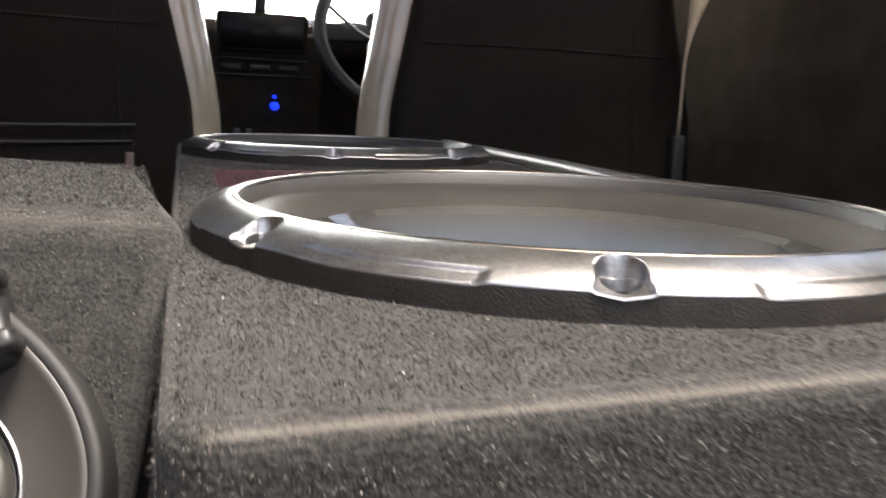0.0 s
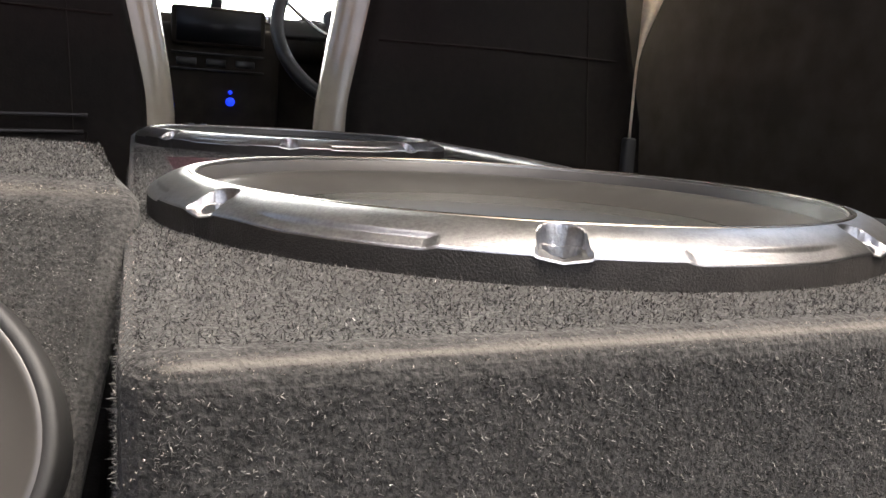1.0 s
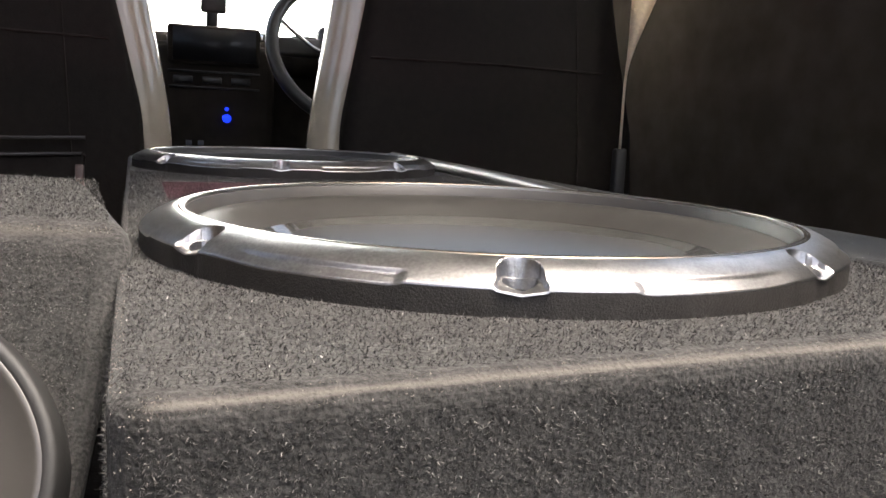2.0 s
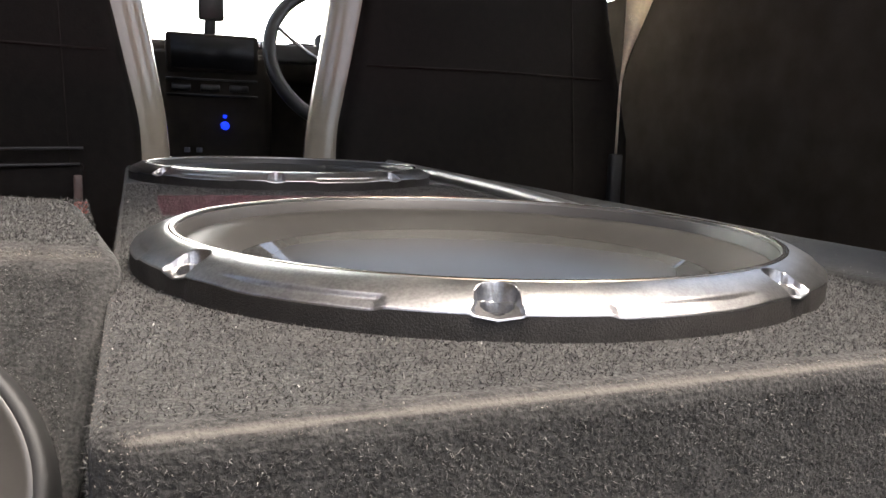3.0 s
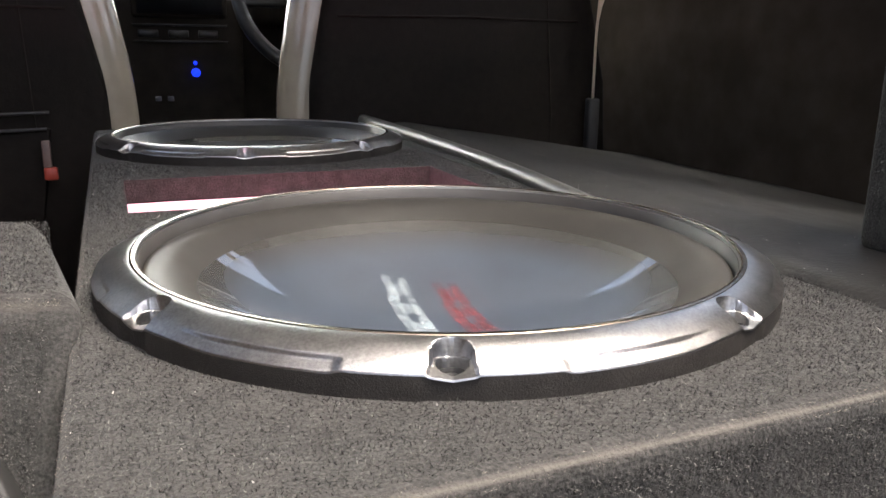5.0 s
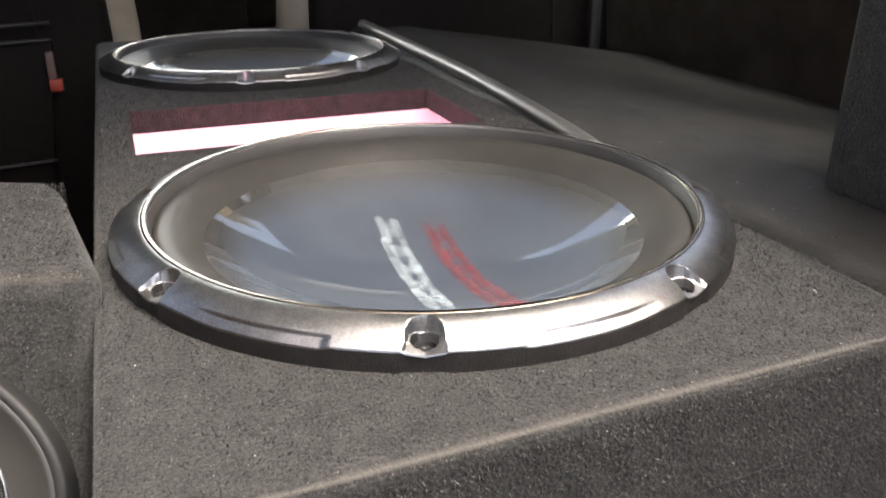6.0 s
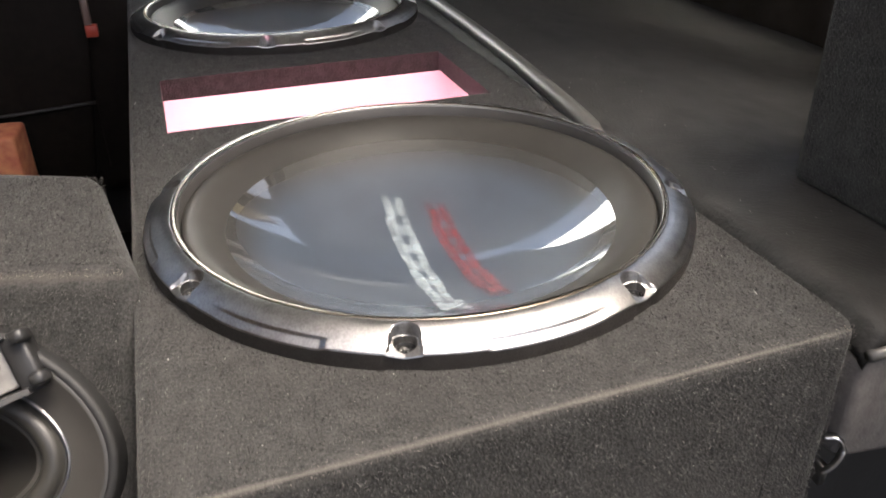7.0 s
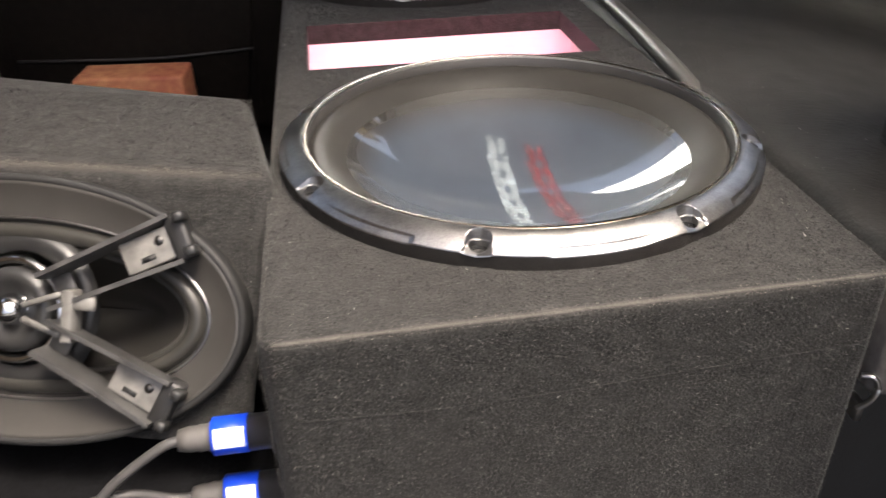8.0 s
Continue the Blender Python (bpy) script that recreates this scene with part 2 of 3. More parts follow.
def slab(bm, lo, hi, bevel=0.0, segs=3, m=None):
    """A box between two corners, its edges rounded."""
    r = bmesh.ops.create_cube(bm, size=1)
    vs = r["verts"]
    c, s = (Vector(lo) + Vector(hi)) / 2, Vector(hi) - Vector(lo)
    for v in vs:
        v.co = Vector((v.co.x * s.x, v.co.y * s.y, v.co.z * s.z)) + c
    if bevel:
        es = list({e for v in vs for e in v.link_edges})
        out = bmesh.ops.bevel(bm, geom=es, offset=bevel, segments=segs, affect="EDGES", profile=0.5)
        vs = list({v for f in out["faces"] for v in f.verts} | {v for v in vs if v.is_valid})
    if m is not None:
        bmesh.ops.transform(bm, matrix=m, verts=vs)
    return bm


def block(lo, hi, bevel=0.0, segs=3, m=None):
    return slab(bmesh.new(), lo, hi, bevel, segs, m)


def lathe(profile, n=96, bm=None, closed=False, sx=1.0, sy=1.0):
    """Turns (r, z) pairs round z."""
    bm = bm or bmesh.new()
    rings = []
    for r, z in profile:
        if r < 1e-6:
            rings.append([bm.verts.new((0, 0, z))] * n)
        else:
            rings.append([bm.verts.new((sx * r * math.cos(2 * math.pi * k / n), sy * r * math.sin(2 * math.pi * k / n), z)) for k in range(n)])
    pairs = list(zip(rings, rings[1:])) + ([(rings[-1], rings[0])] if closed else [])
    for a, b in pairs:
        for k in range(n):
            q = [a[k], a[(k + 1) % n], b[(k + 1) % n], b[k]]
            q = [v for i, v in enumerate(q) if v not in q[:i]]
            if len(q) > 2:
                bm.faces.new(q)
    return bm


def tube(points, radius, n=10, bm=None, flat=1.0):
    """A round tube along points; radius may be a list."""
    bm = bm or bmesh.new()
    pts = [Vector(p) for p in points]
    rad = radius if isinstance(radius, (list, tuple)) else [radius] * len(pts)
    rings, up = [], Vector((0.03, 0.02, 1)).normalized()
    for i, p in enumerate(pts):
        d = (pts[min(i + 1, len(pts) - 1)] - pts[max(i - 1, 0)]).normalized()
        a = d.cross(up)
        a = (a if a.length > 1e-3 else d.cross(Vector((1, 0, 0)))).normalized()
        b = d.cross(a).normalized()
        rings.append([bm.verts.new(p + rad[i] * (math.cos(2 * math.pi * k / n) * a + flat * math.sin(2 * math.pi * k / n) * b)) for k in range(n)])
    for a, b in zip(rings, rings[1:]):
        for k in range(n):
            bm.faces.new((a[k], a[(k + 1) % n], b[(k + 1) % n], b[k]))
    bm.faces.new(rings[0])
    bm.faces.new(rings[-1])
    return bm


def curve(points, n=24):
    """A smooth line through points."""
    p = [Vector(q) for q in points]
    p = [2 * p[0] - p[1], *p, 2 * p[-1] - p[-2]]
    out = []
    for i in range(1, len(p) - 2):
        for k in range(n):
            t = k / n
            out.append(0.5 * (2 * p[i] + t * (p[i + 1] - p[i - 1]) + t * t * (2 * p[i - 1] - 5 * p[i] + 4 * p[i + 1] - p[i + 2]) + t ** 3 * (3 * p[i] - p[i - 1] - 3 * p[i + 1] + p[i + 2])))
    return out + [p[-2]]


def prism(outline, depth, bevel=0.0, segs=3):
    """An outline in x and z, thickened along +y."""
    bm = bmesh.new()
    a = [bm.verts.new((x, 0, z)) for x, z in outline]
    f = bm.faces.new(a)
    ext = bmesh.ops.extrude_face_region(bm, geom=[f])
    bmesh.ops.translate(bm, vec=(0, depth, 0), verts=[g for g in ext["geom"] if isinstance(g, bmesh.types.BMVert)])
    if bevel:
        bmesh.ops.bevel(bm, geom=list(bm.edges), offset=bevel, segments=segs, affect="EDGES", profile=0.5)
    return bm


def step(a, b, x):
    t = min(1.0, max(0.0, (x - a) / (b - a)))
    return t * t * (3 - 2 * t)


def fuzz(name, parent, patches, count, length, material, seed, label="", width=0.00016, holes=(), slots=(), oval_hole=None):
    """Short fibres over flat patches (corner, u, v, normal), as one mesh of thin triangles."""
    rng = np.random.default_rng(seed)
    area = [Vector(u).cross(Vector(v)).length for _, u, v, _ in patches]
    verts = []
    for (c, u, v, nrm), ar in zip(patches, area):
        k = int(count * ar / sum(area))
        a, b = rng.random((k, 1)), rng.random((k, 1))
        base = np.array(c) + a * np.array(u) + b * np.array(v)
        keep = np.ones(k, bool)
        for hx, hy, hr in holes:
            keep &= np.hypot(base[:, 0] - hx, base[:, 1] - hy) > hr
        for x0, x1, y0, y1 in slots:
            keep &= ~((base[:, 0] > x0) & (base[:, 0] < x1) & (base[:, 1] > y0) & (base[:, 1] < y1))
        if oval_hole:
            ox, oz, ow, oh = oval_hole
            keep &= np.hypot((base[:, 0] - ox) / ow, (base[:, 2] - oz) / oh) > 1
        base, k = base[keep], int(keep.sum())
        lean = rng.normal(0, 1, (k, 3))
        lean /= np.linalg.norm(lean, axis=1, keepdims=True)
        way = np.array(nrm) * rng.uniform(0.1, 0.6, (k, 1)) + lean * 0.8
        tip = base + way * (length * rng.uniform(0.4, 1.0, (k, 1)))
        side = np.cross(way, rng.normal(0, 1, (k, 3)))
        side *= width * rng.uniform(0.6, 1.4, (k, 1)) / np.linalg.norm(side, axis=1, keepdims=True)
        verts.append(np.stack([base - side, base + side, tip], 1).reshape(-1, 3))
    co = np.concatenate(verts).astype(np.float32)
    n = len(co)
    me = bpy.data.meshes.new(name)
    me.vertices.add(n)
    me.loops.add(n)
    me.polygons.add(n // 3)
    me.vertices.foreach_set("co", co.ravel())
    me.loops.foreach_set("vertex_index", np.arange(n, dtype=np.int32))
    me.polygons.foreach_set("loop_start", np.arange(0, n, 3, dtype=np.int32))
    me.update(calc_edges=True)
    me.materials.append(material)
    ob = new(name, me)
    ob.parent = parent
    return tagged(ob, label, "", "", "stuff")


# ---- the car: floor, sides, roof ----
HALF, SILL, SILL_RIGHT, HEAD = 0.68, 0.80, 0.70, 1.20
setting("ground", block((-400, -400, -0.62), (400, 400, -0.60)), ASPHALT, "grey asphalt ground under the car", "ground")
setting("floor", block((-HALF, -0.75, -0.04), (HALF, 1.95, 0.0)), FLOORMAT, "black carpeted car floor", "floor")
setting("floor_boot", block((-HALF, -0.75, 0.002), (0.16, 0.30, 0.16), 0.01), FLOORMAT, "raised black carpeted boot floor", "floor")
setting("floor_step", block((-HALF, -0.75, 0.162), (-0.172, 0.24, 0.236), 0.01), FLOORMAT, "black carpeted step beside the subwoofer box", "floor")


def side_wall(name, x0, x1, sill):
    bm = bmesh.new()
    slab(bm, (x0, -0.75, 0.0), (x1, 1.95, sill))
    slab(bm, (x0, -0.75, HEAD), (x1, 1.95, 1.28))
    for y0, y1 in ((-0.75, 0.12), (0.68, 0.82), (1.45, 1.95)):
        slab(bm, (x0, y0, sill), (x1, y1, HEAD))
    return setting(name, bm, TRIMWALL, "black plastic interior side trim with window openings", "wall")


side_wall("wall_left", -HALF - 0.06, -HALF, SILL)
side_wall("wall_right", HALF, HALF + 0.06, SILL_RIGHT)
setting("ceiling", block((-HALF - 0.06, -0.08, 1.28), (HALF + 0.06, 1.42, 1.32)), ROOF, "grey fabric roof lining", "ceiling")
setting("wall_front", block((-HALF, 1.95, -0.04), (HALF, 2.0, 0.62)), PLASTIC_DARK, "dark bulkhead under the windscreen", "wall")
bm = bmesh.new()
for x in (-HALF, HALF - 0.05):
    slab(bm, (x, -0.02, 0), (x + 0.05, 0.02, 0.90), m=pose(0, 1.95, 0.60, 39))
setting("trim_pillar", bm, TRIMWALL, "black windscreen pillars", "trim")
panes = [((x, y0, sill), (x + 0.004, y1, HEAD)) for x, sill in ((-HALF - 0.03, SILL), (HALF + 0.026, SILL_RIGHT)) for y0, y1 in ((0.12, 0.68), (0.82, 1.45))]
for k, (lo, hi) in enumerate(panes):
    setting("window_%d" % (k + 1), block(lo, hi), GLASS, "clear side window glass", "window").visible_shadow = False
setting("window_5", block((-HALF + 0.05, -0.002, 0.0), (HALF - 0.05, 0.002, 0.865), m=pose(0, 1.95, 0.615, 39)), GLASS, "clear windscreen glass", "window").visible_shadow = False

# Added glowing panel: whitens the windscreen view and brightens the seat bolsters.
DAY_GLOW = glow("daylight_panel_glow", (1.0, 0.98, 0.94), 3.0)
setting("backdrop", block((-9, 13.0, -0.6), (9, 13.2, 6.0)), DAY_GLOW, "added glowing white panel standing for daylight ahead of the windscreen", "backdrop")

# ---- subwoofer enclosure ----
BX0, BX1, BY0, BY1, TOP = -0.162, 0.152, -0.189, 0.715, 0.40
PX0, PX1, PY0, PY1 = -0.136, 0.117, 0.178, 0.309
SUB2 = 0.505
SKEW = 0.016


def rounded_loop(bm, inset, z, rad=0.012, n=5):
    out = []
    for cx, cy, a0 in ((BX1, BY1, 0), (BX0, BY1, 90), (BX0, BY0, 180), (BX1, BY0, 270)):
        sx, sy = (-1 if cx > 0 else 1), (-1 if cy > 0 else 1)
        r = max(rad - inset, 0.002)
        for k in range(n):
            a = radians(a0 + 90 * k / (n - 1))
            x, y = cx + sx * (inset + r) + r * math.cos(a), cy + sy * (inset + r) + r * math.sin(a)
            out.append(bm.verts.new((x, y + (SKEW * (x - BX0) if cy < 0 else 0), z)))
    return out


box = thing("subwoofer_box", "dark grey carpeted subwoofer box with a lit slot port", "speaker box")
bm = bmesh.new()
ROUND = 0.0065
loops = [rounded_loop(bm, 0.0, z) for z in (0.161, 0.2, 0.25, 0.3, TOP - ROUND)]
for k in range(1, 6):
    a = math.pi / 2 * k / 5
    loops.append(rounded_loop(bm, ROUND * (1 - math.cos(a)), TOP - ROUND + ROUND * math.sin(a)))
for a, b in zip(loops, loops[1:]):
    for k in range(len(a)):
        bm.faces.new((a[k], a[(k + 1) % len(a)], b[(k + 1) % len(b)], b[k]))
rim = loops[-1]
edges = [bm.edges.get((rim[k], rim[(k + 1) % len(rim)])) for k in range(len(rim))]
for cy in (0.0, SUB2):
    ring = [bm.verts.new((0.146 * math.cos(2 * math.pi * k / 64), cy + 0.146 * math.sin(2 * math.pi * k / 64), TOP)) for k in range(64)]
    edges += [bm.edges.new((ring[k], ring[(k + 1) % 64])) for k in range(64)]
slot = [bm.verts.new((x, y, TOP)) for x, y in ((PX0, PY0), (PX1, PY0), (PX1, PY1), (PX0, PY1))]
edges += [bm.edges.new((slot[k], slot[(k + 1) % 4])) for k in range(4)]
bmesh.ops.triangle_fill(bm, use_beauty=True, edges=edges)
LIP = 0.0175
low = [bm.verts.new((v.co.x, v.co.y, TOP - LIP)) for v in slot]
for k in range(4):
    bm.faces.new((slot[k], slot[(k + 1) % 4], low[(k + 1) % 4], low[k]))
part("body", bm, edge_wear(CARPET, BY0 + 0.002 - SKEW * BX0, TOP - 0.002, 0.0020, (0.085, 0.079, 0.071), SKEW), box, smooth=False)
for pts in ([(BX0 + 0.012, BY0, 0.352), (-0.06, BY0, 0.349), (0.05, BY0, 0.353), (BX1 - 0.012, BY0, 0.356)], [(0.115, BY0, 0.352), (0.112, BY0, 0.27), (0.106, BY0, 0.17)]):
    part("carpet_crease", tube(curve([(x, y + SKEW * (x - BX0), z) for x, y, z in pts], 10), 0.00035, 8), CARPET, box)
bm = bmesh.new()
g = 0.014
corners = [(PX0 - g, PY0 - g), (PX1 + g, PY0 - g), (PX1 + g, PY1), (PX0 - g, PY1)]
a = [bm.verts.new((x, y, TOP - LIP - 0.001)) for x, y in corners]
b = [bm.verts.new((x, y, TOP - 0.17)) for x, y in corners]
for k in range(4):
    bm.faces.new((a[k], a[(k + 1) % 4], b[(k + 1) % 4], b[k]))
bm.faces.new(b)
part("port_liner", bm, PORT_PAINT, box, "white painted port walls", smooth=False)
z0 = TOP - LIP - 0.014
part("led_strip", block((PX0, PY0 - 0.012, z0), (PX1, PY0 - 0.006, z0 + 0.010)), LED, box, "glowing pink LED strip")

# ---- the drivers ----
R_OUT, R_IN, H_EDGE, H_RIM, SCREW_R = 0.1543, 0.1362, 0.0086, 0.0155, 0.1468
SCREW0 = -110.5


def ring_height(r, deg):
    """Height of the trim ring over the box: a sloped face with screw pockets and long shallow grooves."""
    flat = 0.1394
    z = H_RIM - 0.0005 * max(0.0, (0.1370 - r) / 0.0008) ** 2 if r < flat else H_RIM - (H_RIM - H_EDGE) * ((r - flat) / (R_OUT - flat)) ** 1.5
    k = round((deg - SCREW0) / 45)
    off = deg - SCREW0 - 45 * k
    arc = radians(off) * r
    o = abs(off) if k % 8 == 0 else (off % 45 if k % 8 < 5 else -off % 45)
    inside = step(12.5, 14.0, o) * (1 - step(30.0, 38.0, o)) * step(0.1496, 0.1508, r)
    z -= 0.0010 * inside
    half = 0.0067 + 0.17 * max(0.0, r - SCREW_R)
    d = math.hypot(arc, r - SCREW_R) if r < SCREW_R else abs(arc)
    pocket = 1 - step(half - 0.0007, half, d)
    floor = 0.0090 - 0.30 * max(0.0, r - SCREW_R) + 0.16 * abs(arc)
    z = z + (min(floor, z) - z) * pocket
    hole = 1 - step(0.0046, 0.0051, math.hypot(arc, r - SCREW_R))
    return z - 0.0065 * hole


def make_driver(m):
    d = thing("subwoofer", "black subwoofer driver with satin trim ring and glossy dished cone", "subwoofer", m, "subwoofers in the box")
    bm = bmesh.new()
    n = 1440
    radii = [R_IN + 0.0001, 0.1365, 0.1368, 0.1371, 0.1380, 0.1390, 0.1394] + [0.1394 + (R_OUT - 0.0003 - 0.1394) * k / 52 for k in range(1, 53)]
    rows = [[bm.verts.new((R_IN * math.cos(2 * math.pi * k / n), R_IN * math.sin(2 * math.pi * k / n), z)) for k in range(n)] for z in (-0.012, 0.0, H_RIM - 0.0012)]
    for r in radii:
        row = []
        for k in range(n):
            t = 2 * math.pi * k / n
            row.append(bm.verts.new((r * math.cos(t), r * math.sin(t), ring_height(r, math.degrees(t)))))
        rows.append(row)
    for drop, r in ((0.0002, R_OUT - 0.0001), (0.0005, R_OUT)):
        rows.append([bm.verts.new((r * math.cos(2 * math.pi * k / n), r * math.sin(2 * math.pi * k / n), max(0.0, ring_height(R_OUT, 360 * k / n) - drop))) for k in range(n)])
    for a, b in zip(rows, rows[1:]):
        for k in range(n):
            bm.faces.new((a[k], b[k], b[(k + 1) % n], a[(k + 1) % n]))
    ring = part("trim_ring", bm, RING, d, "satin black sloped trim ring")
    ring.data.set_sharp_from_angle(angle=radians(35))
    bm = bmesh.new()
    rows = []
    for end in (0, 1):
        row = []
        for k in range(360):
            off = (k - SCREW0 + 22.5) % 45 - 22.5
            r = R_OUT - 0.0009 * (1 - step(2.75, 2.95, abs(off)))
            t = radians(k)
            row.append(bm.verts.new((r * math.cos(t), r * math.sin(t), -0.001 if end else ring_height(R_OUT, k) - 0.0005)))
        rows.append(row)
    for k in range(360):
        bm.faces.new((rows[0][k], rows[1][k], rows[1][(k + 1) % 360], rows[0][(k + 1) % 360]))
    part("skirt", bm, RING_SHADED, d, "textured side of the ring, coloured dark for its shade")
    top = H_RIM + 0.0003
    part("rim_lip", lathe([(0.1366, H_RIM - 0.0008), (0.1367, top - 0.0003), (0.1370, top), (0.1388, top), (0.1392, top - 0.0002), (0.1394, H_RIM - 0.0006)], 240), LIP_TAN, d, "rim lip tinted brown for its warm reflection")
    # Ring's own inner wall; a separate grey stands in for the light on it.
    part("inner_wall", lathe([(R_IN, H_RIM - 0.0016), (R_IN - 0.0006, H_RIM - 0.0020), (R_IN - 0.0010, -0.003)], 160), DARK_GREY, d, "inner wall of the trim ring, greyed for its light")
    edge, wide = dish(RIM_R), 0.1325 - RIM_R
    slope = 2.42 * DEPTH / RIM_R
    prof = [(0.1352, -0.002), (0.1349, edge + slope * wide * 0.50), (0.1342, edge + slope * wide * 0.62)]
    for k in range(24, -1, -1):
        u = k / 24
        prof.append((RIM_R - 0.0002 + wide * u, edge + slope * wide * (u - u ** 3 / 3)))
    part("surround", lathe(prof, 160), RUBBER, d, "black rubber half-roll surround")
    part("cone", lathe([(r, dish(r)) for r in [RIM_R - RIM_R * k / 40 for k in range(41)]], 160), CONE, d, "glossy dark dished cone")
    for k in range(8):
        t = radians(SCREW0 + 45 * k)
        sc = part("screw", lathe([(0, 0.0012), (0.0012, 0.0011), (0.0016, 0.0024), (0.0036, 0.0020), (0.0043, 0.0008), (0.0043, -0.002)], 20), SCREW, d,
                  at=pose(SCREW_R * math.cos(t), SCREW_R * math.sin(t), 0.0028))
        part("screw_well", lathe([(0.00485, 0.0032), (0.0047, 0.0030), (0.0046, -0.001)], 24), PLASTIC_DARK, d, at=pose(SCREW_R * math.cos(t), SCREW_R * math.sin(t), 0.0028))
        for q in (0, 90):
            part("slot", block((-0.003, -0.0005, 0.0008), (0.003, 0.0005, 0.00235)), PLASTIC_DARK, sc, at=pose(0, 0, 0, 0, 0, 45 * k + q + 20))
    return d


RIM_R, DEPTH = 0.1125, 0.0365


def dish(r):
    q = abs(r) / RIM_R
    return -0.002 - DEPTH * (1 - 0.79 * q ** 2 - 0.21 * q ** 4)


driver = make_driver(pose(0, 0, TOP))


def mark_strip(name, material, start, end, width, bars, label):
    """Slanting strokes of a worn print that cannot be read, laid on the dish."""
    rng = random.Random(5)
    a, b = Vector(start), Vector(end)
    way = (b - a).normalized()
    side = Vector((-way.y, way.x))
    bm = bmesh.new()
    for k in range(bars):
        c = a + (b - a) * ((k + 0.5) / bars)
        half = (b - a).length / bars * 0.62
        w = width * rng.uniform(0.8, 1.15)
        lean = rng.uniform(-0.12, 0.12)
        for s0, s1, h in ((-1.0 + lean, rng.uniform(-0.45, -0.1), 0.95), (rng.uniform(0.1, 0.35), 1.0 + lean, 0.9), (-0.6, 0.7, rng.uniform(0.3, 0.55))):
            grid = []
            for i in range(5):
                f = s0 + (s1 - s0) * i / 4
                row = []
                for j in (-1, 1):
                    p = c + side * (w / 2 * f) + way * (half * h * j) + way * 0.0025 * f
                    row.append(bm.verts.new((p.x, p.y, dish(p.length) + 0.0004)))
                grid.append(row)
            for r0, r1 in zip(grid, grid[1:]):
                bm.faces.new((r0[0], r0[1], r1[1], r1[0]))
    return part(name, bm, material, driver, label)


mark_strip("print", WHITE_INK, (0.000, 0.070), (-0.006, -0.076), 0.0135, 7, "faded white print on the cone")
mark_strip("print", RED_INK, (0.026, 0.056), (0.024, -0.066), 0.013, 6, "faded red print on the cone")

second = make_driver(pose(-0.003, SUB2, TOP, 0, 0, 8))

# ---- leather bench beside the box ----
def bench_cushion():
    """A padded cushion: rounded edges, a fall to the far side and slow creases."""
    bm = bmesh.new()
    nx, ny = 60, 90
    x0, x1, y0, y1 = 0.156, 0.64, -0.185, 0.73
    grid = []
    for j in range(ny + 1):
        row = []
        for i in range(nx + 1):
            fx, fy = i / nx, j / ny
            x, y = x0 + (x1 - x0) * fx ** 1.4, y0 + (y1 - y0) * fy ** 1.3
            z = 0.3985 - 0.16 * max(0.0, x - 0.25)
            z -= 0.012 * (1 - min(1.0, (x - x0) / 0.014)) ** 2
            e = 1 - min(1.0, (y - y0) / 0.034)
            z -= 0.007 * (1 - math.sqrt(max(0.0, 1 - e * e)))
            z += 0.0012 * noise.noise(Vector((x * 14, y * 9, 0.3))) + 0.0004 * noise.noise(Vector((x * 60, y * 35, 1.3)))
            row.append(bm.verts.new((x, y, z)))
        grid.append(row)
    for j in range(ny):
        for i in range(nx):
            bm.faces.new((grid[j][i], grid[j][i + 1], grid[j + 1][i + 1], grid[j + 1][i]))
    border = [e for e in bm.edges if e.is_boundary]
    out = bmesh.ops.extrude_edge_only(bm, edges=border)
    for v in out["geom"]:
        if isinstance(v, bmesh.types.BMVert):
            v.co.z -= 0.005
    bmesh.ops.contextual_create(bm, geom=[e for e in bm.edges if e.is_boundary])
    return bm


bench = thing("rear_seat", "folded black leather rear seat beside the subwoofer box", "car seat")
part("cushion", bench_cushion(), LEATHER, bench, "creased black leather cushion")
part("piping", tube(curve([(0.165, 0.05, 0.386), (0.166, 0.14, 0.396), (0.174, 0.35, 0.402), (0.180, 0.72, 0.404)], 12), 0.0075), LEATHER_SEAM, bench, "raised leather piping")
part("end_seam", tube(curve([(0.156, -0.1865, 0.383), (0.25, -0.1870, 0.3845), (0.45, -0.1870, 0.352), (0.63, -0.1870, 0.323)], 8), 0.0030), LEATHER_SEAM, bench, "pale stitched seam")
part("end_panel", prism([(0.156, 0.318), (0.64, 0.245), (0.64, 0.318), (0.25, 0.383), (0.156, 0.383)], 0.15, 0.004, 2), PANEL, bench, "pale grey fabric end panel", at=pose(0, -0.1855, 0))
part("base", block((0.175, -0.14, 0.0), (0.64, 0.70, 0.29), 0.01), PLASTIC_DARK, bench)
hinge = thing("seat_bracket", "scuffed steel seat bracket beside the box", "bracket")
part("plate", block((0.1530, -0.183, 0.298), (0.1575, -0.165, 0.311), 0.001, 2), STEEL, hinge)
part("hook", tube(curve([(0.151, -0.180, 0.330), (0.156, -0.184, 0.331), (0.1585, -0.186, 0.325), (0.156, -0.186, 0.316), (0.151, -0.184, 0.309)], 8), 0.0021, flat=0.6), STEEL, hinge, "bent steel hook")

# ---- carpeted block on the bench ----
blk = thing("carpeted_box", "dark grey carpeted box standing on the leather seat", "speaker box")
part("body", block((0.233, -0.52, 0.396), (0.60, -0.036, 0.70), 0.008), CARPET, blk)

# ---- oval speaker box ----
LB = pose(-0.154, -0.045, 0.0, 0, 0, -17)
lbox = thing("oval_speaker_box", "dark grey carpeted speaker box with an oval speaker in its face", "speaker box", LB)


